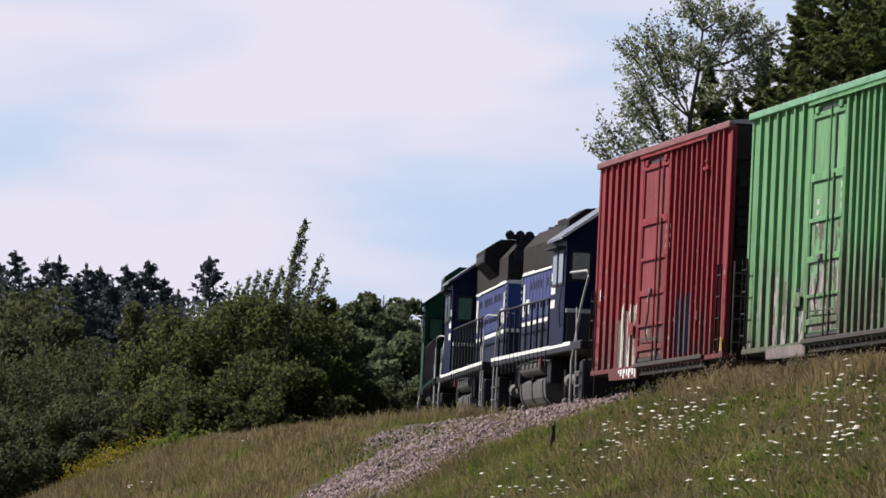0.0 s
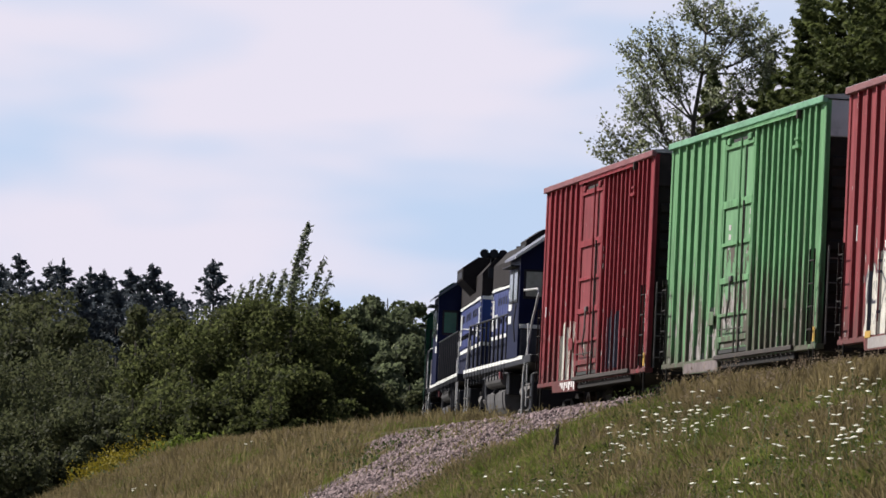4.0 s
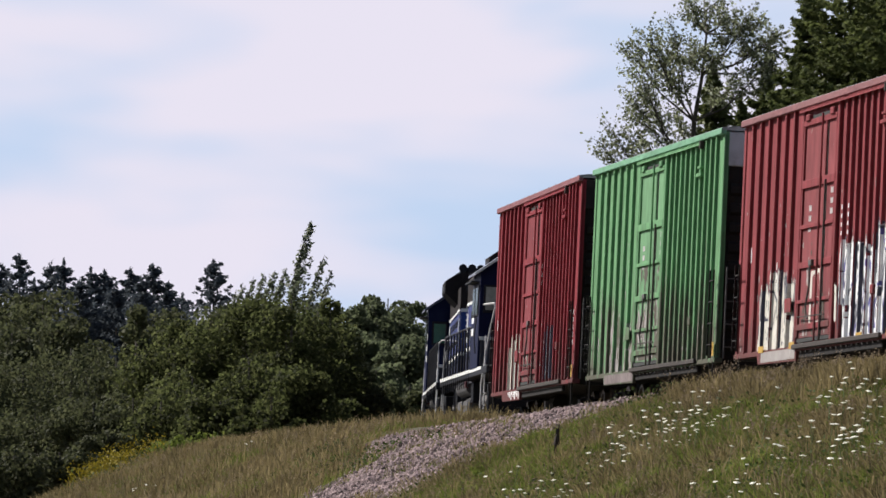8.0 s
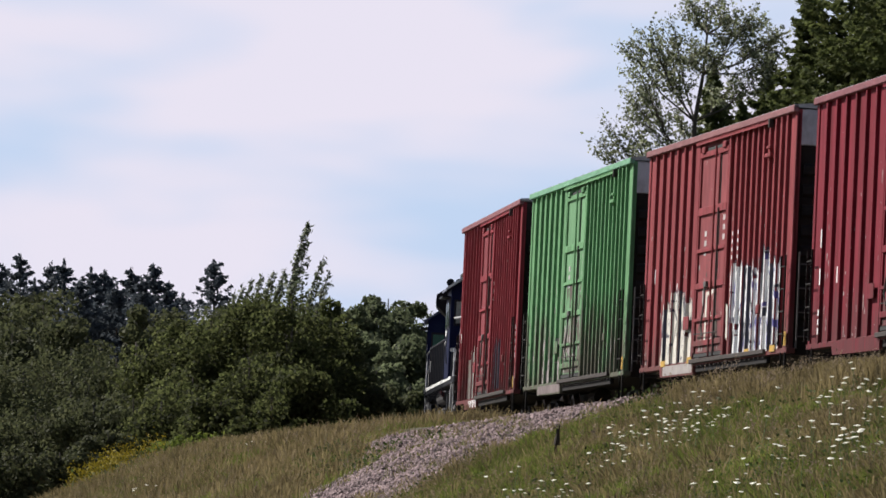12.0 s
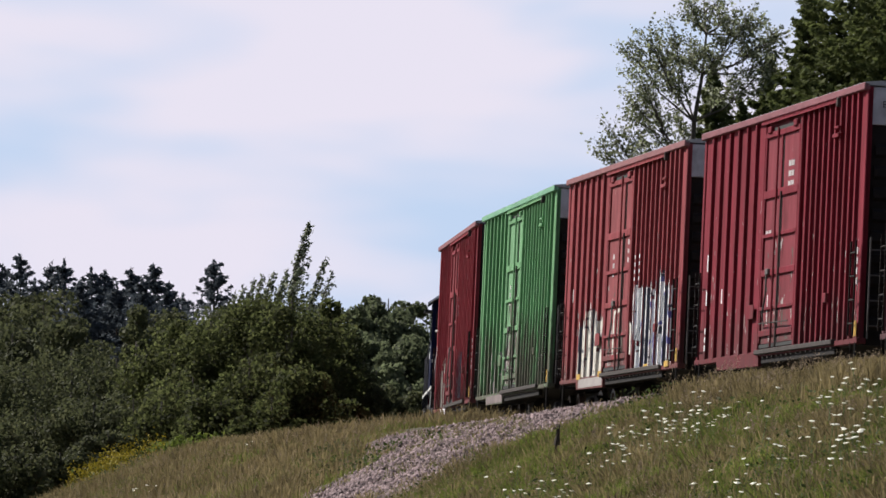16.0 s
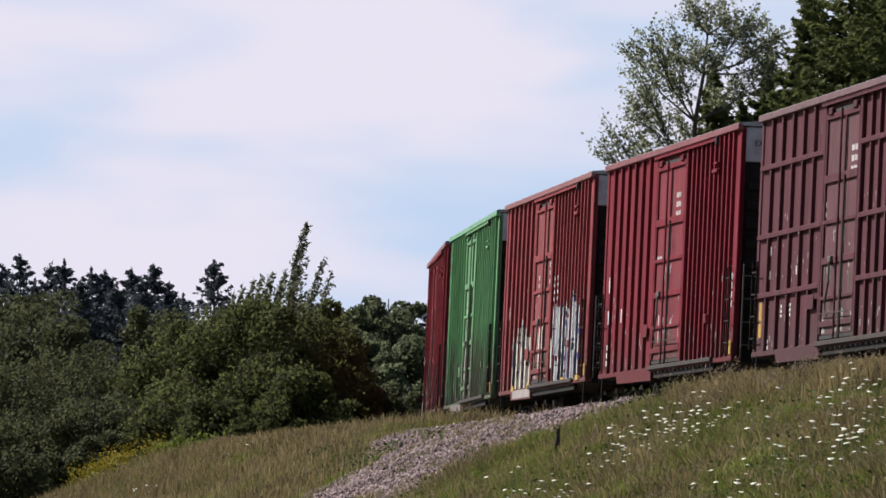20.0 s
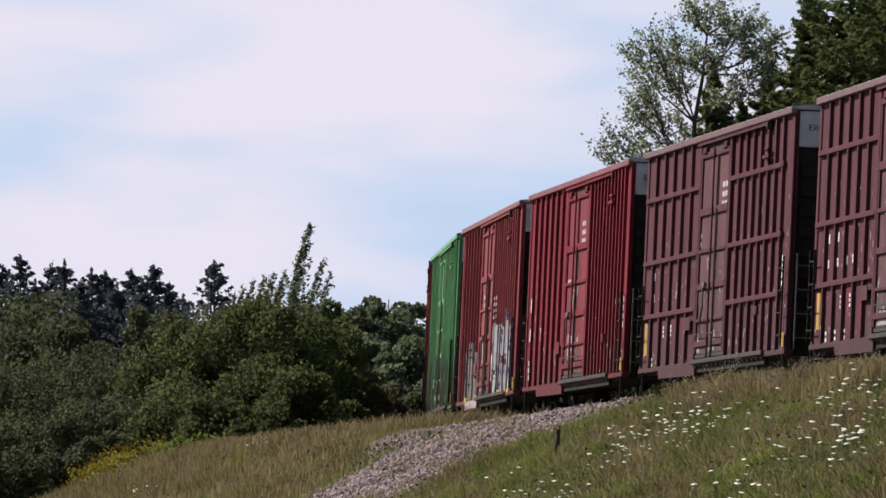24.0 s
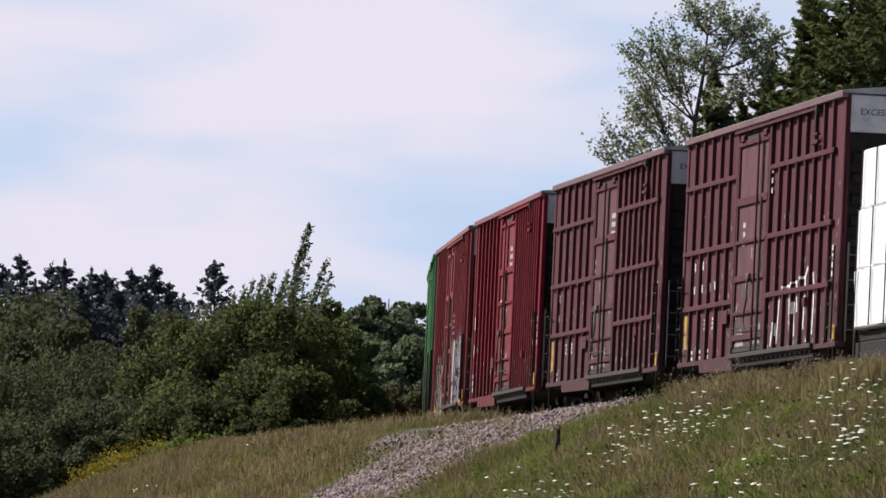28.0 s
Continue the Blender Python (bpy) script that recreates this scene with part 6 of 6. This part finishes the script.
    tagged(new("tall_grass", blades("tall_grass", x[ok], y[ok], 0.30 + 0.22 * rng.uniform(0, 1, ok.sum()) ** 2, 0.010, GRASS_DRY, rng, 1.3, 0.14, 0.8)), "tall brown grass beside the track", "grass", kind="stuff")
    # ragged weeds on the shoulder beside the rails
    x, y, w = strip(rng, 15000, 100, 133, 2.5, 4.6)
    ok = field((x, y), 61, 0.5, 1.6) > 0.42
    tagged(new("shoulder_weeds", blades("shoulder_weeds", x[ok], y[ok], 0.20 + 0.24 * rng.uniform(0, 1, ok.sum()) ** 2, 0.010, GRASS_DRY, rng, 1.2, 0.12, 0.75)), "brown weeds on the gravel shoulder beside the rails", "grass", kind="stuff")
    # tufts that have taken root in the gravel
    cx, cy, cw = strip(rng, 130, 90, 121, 8.4, 12.2)
    keep = bare(cx, cy, cw) > rng.uniform(0.0, 1.3, len(cx))
    edge = 1 - bare(cx, cy, cw)
    keep |= edge > 0.3
    k = 46
    x = np.repeat(cx[keep], k) + rng.normal(size=keep.sum() * k) * 0.09
    y = np.repeat(cy[keep], k) + rng.normal(size=keep.sum() * k) * 0.5
    half = rng.uniform(0, 1, len(x)) < 0.55
    tagged(new("grass_tufts", blades("grass_tufts", x[half], y[half], 0.13, 0.010, GRASS, rng, 1.4, 0.05)), "green tufts rooted in the gravel", "grass", kind="stuff")
    tagged(new("dry_tufts", blades("dry_tufts", x[~half], y[~half], 0.17, 0.009, GRASS_DRY, rng, 1.2, 0.10, 0.8)), "brown tufts rooted in the gravel", "grass", kind="stuff")
    # leafy green weeds
    x, y, w = strip(rng, 30000, 42, 118, 8.0, 13.8)
    f = field((x, y), 21, 0.9, 3.0)
    ok = (f > 0.80) & ~gravel(x, y, w)
    x, y = x[ok], y[ok]
    c = np.stack([x, y, ground_z(x, y) + rng.uniform(0.02, 0.22, len(x))], 1)
    tagged(new("weeds", leaves("weeds", c, 0.025, WEED, rng)), "bright green leafy weeds in the grass", "weeds", kind="stuff")
    x, y, w = strip(rng, 5000, 112, 126, 9.0, 10.8)
    f = field((x, y), 33, 0.5, 1.2)
    ok = f > 0.68
    c = np.stack([x[ok], y[ok], ground_z(x[ok], y[ok]) + rng.uniform(0.02, 0.2, ok.sum())], 1)
    tagged(new("weeds", leaves("weeds", c, 0.036, WEED, rng)), "low green weeds at the gravel's edge", "weeds", kind="stuff")


def build_stones():
    rng = np.random.default_rng(8)
    n = 150000
    x, y, w = strip(rng, n, 86, 124, 7.0, 12.6)
    ok = gravel(x, y, w)
    x, y = x[ok], y[ok]
    n = len(x)
    size = 0.0225 * rng.uniform(0.55, 1.0, n) ** 0.6 * np.where(rng.uniform(0, 1, n) < 0.05, 2.0, 1.0)
    c = np.stack([x, y, ground_z(x, y) + size * 0.35 + 0.01], 1)
    octa = np.array([[1, 0, 0], [0, 1, 0], [-1, 0, 0], [0, -1, 0], [0, 0, 1], [0, 0, -1.0]])
    v = octa[None] * rng.uniform(0.55, 1.25, (n, 6, 1)) * size[:, None, None]
    a = rng.uniform(0, 6.28, n)
    t = rng.uniform(-0.9, 0.9, n)
    ca, sa, ct, st = np.cos(a), np.sin(a), np.cos(t), np.sin(t)
    vx, vy, vz = v[..., 0].copy(), v[..., 1].copy(), v[..., 2].copy()
    vy, vz = vy * ct[:, None] - vz * st[:, None], vy * st[:, None] + vz * ct[:, None]
    vx, vy = vx * ca[:, None] - vy * sa[:, None], vx * sa[:, None] + vy * ca[:, None]
    v = np.stack([vx, vy, vz], -1) + c[:, None]
    tri = np.array([[0, 1, 4], [1, 2, 4], [2, 3, 4], [3, 0, 4], [1, 0, 5], [2, 1, 5], [3, 2, 5], [0, 3, 5]])
    f = (np.arange(n)[:, None, None] * 6 + tri[None]).reshape(-1, 3)
    tagged(new("gravel", flat_mesh("gravel", v.reshape(-1, 3), f, STONE)), "pinkish-grey crushed stone on the slope", "gravel", kind="stuff")


def build_flowers():
    rng = np.random.default_rng(14)
    proto = tagged(new("wild_carrot"), "white wild carrot flower standing in the grass", "flower", "wild carrot flowers")
    part("stem", Build().tube([(0, 0, 0), (0.01, 0, 0.2), (0.0, 0, 0.43)], 0.004, 4, 0.003), STEM, proto)
    b = Build()
    n = 9
    b.v = [(0, 0, 0.446)] + [(0.031 * math.cos(6.283 * k / n) * (0.8 + 0.3 * (k % 2)), 0.031 * math.sin(6.283 * k / n) * (0.8 + 0.3 * (k % 2)), 0.436) for k in range(n)] + [(0, 0, 0.424)]
    b.f = [(0, 1 + k, 1 + (k + 1) % n) for k in range(n)] + [(n + 1, 1 + (k + 1) % n, 1 + k) for k in range(n)]
    part("flower_head", b, PETAL, proto, "flat white umbel")
    # drifts of flowers: places along the slope (distance ahead, metres from the line), spread and number
    drifts = [(77.4, 10.1, 1.2, 0.12, 16), (75.2, 9.98, 1.5, 0.18, 36), (74.2, 9.6, 1.5, 0.15, 24), (74.5, 10.6, 1.2, 0.10, 14), (65, 10.3, 3, 0.3, 8), (58.7, 10.0, 0.5, 0.06, 18), (57.1, 10.3, 0.6, 0.08, 6),
              (76, 11.4, 2.5, 0.14, 14), (70, 11.4, 1.5, 0.10, 10), (70.7, 8.97, 2, 0.15, 12), (66.3, 9.05, 2, 0.2, 13), (57.4, 11.0, 1.5, 0.15, 8), (73.5, 8.4, 1.5, 0.12, 8), (63, 10, 2, 0.2, 14),
              (60, 10.7, 2, 0.2, 8), (64.1, 9.35, 1.5, 0.15, 14), (79.7, 9.4, 1.5, 0.15, 8), (133.5, 11.45, 1.6, 0.10, 9), (135.5, 9.3, 1.0, 0.2, 4)]
    first = True
    for yc, wc, sy, sw, k in drifts:
        for i in range(k):
            y, w = rng.normal(yc, sy), rng.normal(wc, sw)
            x = float(np.interp(y, LY, LX) - w / np.cos(np.interp(y, LY, HEAD)))
            s = rng.uniform(0.55, 1.0)
            m = Matrix.Translation((x, y, gz(x, y))) @ Matrix.Rotation(rng.uniform(-0.1, 0.32), 4, "X") @ Matrix.Rotation(rng.uniform(-0.25, 0.25), 4, "Y") @ Matrix.Rotation(rng.uniform(0, 6), 4, "Z")
            if first:
                proto.matrix_world, first = m, False
            else:
                c = copy_thing(proto, m)
                c.scale = (s, s, s * rng.uniform(0.75, 1.0))
    # goldenrod before the shrubs
    gold = np.random.default_rng(2)
    for i in range(80):
        d = gold.uniform(166, 176)
        x = (gold.triangular(108, 180, 300) - 784) / 13568.9 * d
        z = gz(x, d)
        plant = tagged(new("goldenrod"), "yellow goldenrod in front of the shrubs", "flower", "goldenrod clump")
        plant.location = (x, d, z)
        h = gold.uniform(0.28, 0.55)
        part("stem", Build().tube([(0, 0, 0), (0.02, 0, h * 0.6), (0.08, 0, h)], 0.008, 4, 0.004), STEM, plant)
        c = np.array([0.05, 0, h * 0.75]) + gold.normal(size=(70, 3)) * np.array([0.10, 0.10, 0.16])
        tagged(part("leaf_spray", leaves("leaf_spray", c[:30] - np.array([0, 0, 0.25]), 0.06, WEED, gold), None, plant), kind="stuff")
        tagged(part("flower_head", leaves("flower_head", c[30:] + np.array([0, 0, 0.1]), 0.04, GOLD, gold), None, plant), kind="stuff")


def leafy_weeds():
    """Bright leafy weeds where the slope meets the shrubs."""
    rng = np.random.default_rng(27)
    for i in range(34):
        d = rng.uniform(166, 175)
        x = (rng.uniform(270, 400) if i < 24 else rng.uniform(640, 700)) / 13568.9 * d - 784 / 13568.9 * d
        if i >= 28:  # a few stand low on the near slope
            d = 87.0 + 0.25 * (i - 31)
            x = float(np.interp(d, LY, LX) - (11.1 + rng.normal(0, 0.12)) / np.cos(np.interp(d, LY, HEAD)))
        plant = tagged(new("leafy_weed"), "bright green leafy weed standing in the grass", "weed", "leafy weeds")
        plant.location = (x, d, gz(x, d))
        h = rng.uniform(0.25, 0.6) if i < 28 else rng.uniform(0.12, 0.24)
        part("stem", Build().tube([(0, 0, 0), (0.01, 0, h * 0.6), (0.05, 0, h)], 0.008, 4, 0.004), STEM, plant)
        c = np.stack([rng.normal(0.02, 0.12 * h + 0.02, 60), rng.normal(0, 0.12 * h + 0.02, 60), h * rng.uniform(0.15, 1.05, 60)], 1)
        tagged(part("leaf_spray", leaves("leaf_spray", c, 0.06 if i < 28 else 0.03, WEED_LIT, rng, stretch=1.8), None, plant), kind="stuff")


def dead_stalk():
    y, w = 85.0, 10.35
    x = float(np.interp(y, LY, LX) - w / np.cos(np.interp(y, LY, HEAD)))
    st = tagged(new("dead_mullein"), "dark dead mullein stalk standing in the grass", "weed")
    st.location = (x, y, gz(x, y))
    part("stalk", Build().tube([(0, 0, 0), (0.01, 0, 0.2), (0.03, 0, 0.38)], 0.018, 6, 0.014), DARK_BARK, st)
    part("seed_head", Build().tube([(0.02, 0, 0.20), (0.025, 0, 0.27), (0.035, 0, 0.33), (0.055, 0, 0.43)], 0.040, 7, 0.006), DARK_BARK, st)


build_grass()
build_stones()
build_flowers()
leafy_weeds()
dead_stalk()


def motions():
    """The train rolls away round the curve; the thin willow sways."""
    times = [i * 0.5 for i in range(57)]
    for ob, off, half in TRAIN:
        walk(ob, [(t, thing_pose(ob, off + run(t), half)) for t in times])
    where = {ob: (off, half) for ob, off, half in TRAIN}
    for pack, car in LOADS:
        off, half = where[car]
        walk(pack, [(t, car_pose(off + run(t), half)) for t in times])
    for wheel, dx, r in WHEELS:
        way = -1 if wheel.parent.parent in TURNED else 1
        walk(wheel, [(i * 0.2, Matrix.Translation((dx, 0, r)) @ Matrix.Rotation(way * run(i * 0.2) / r, 4, "Y")) for i in range(141)])
    for tree, degrees, period in SWAY:
        base = Matrix.Translation(tree.location)
        walk(tree, [(t, base @ Matrix.Rotation(radians(degrees * (0.5 + math.sin(t * 6.283 / period) * 0.6 + math.sin(t * 6.283 / (period * 2.3) + 1) * 0.5)), 4, "Y")) for t in times])


motions()
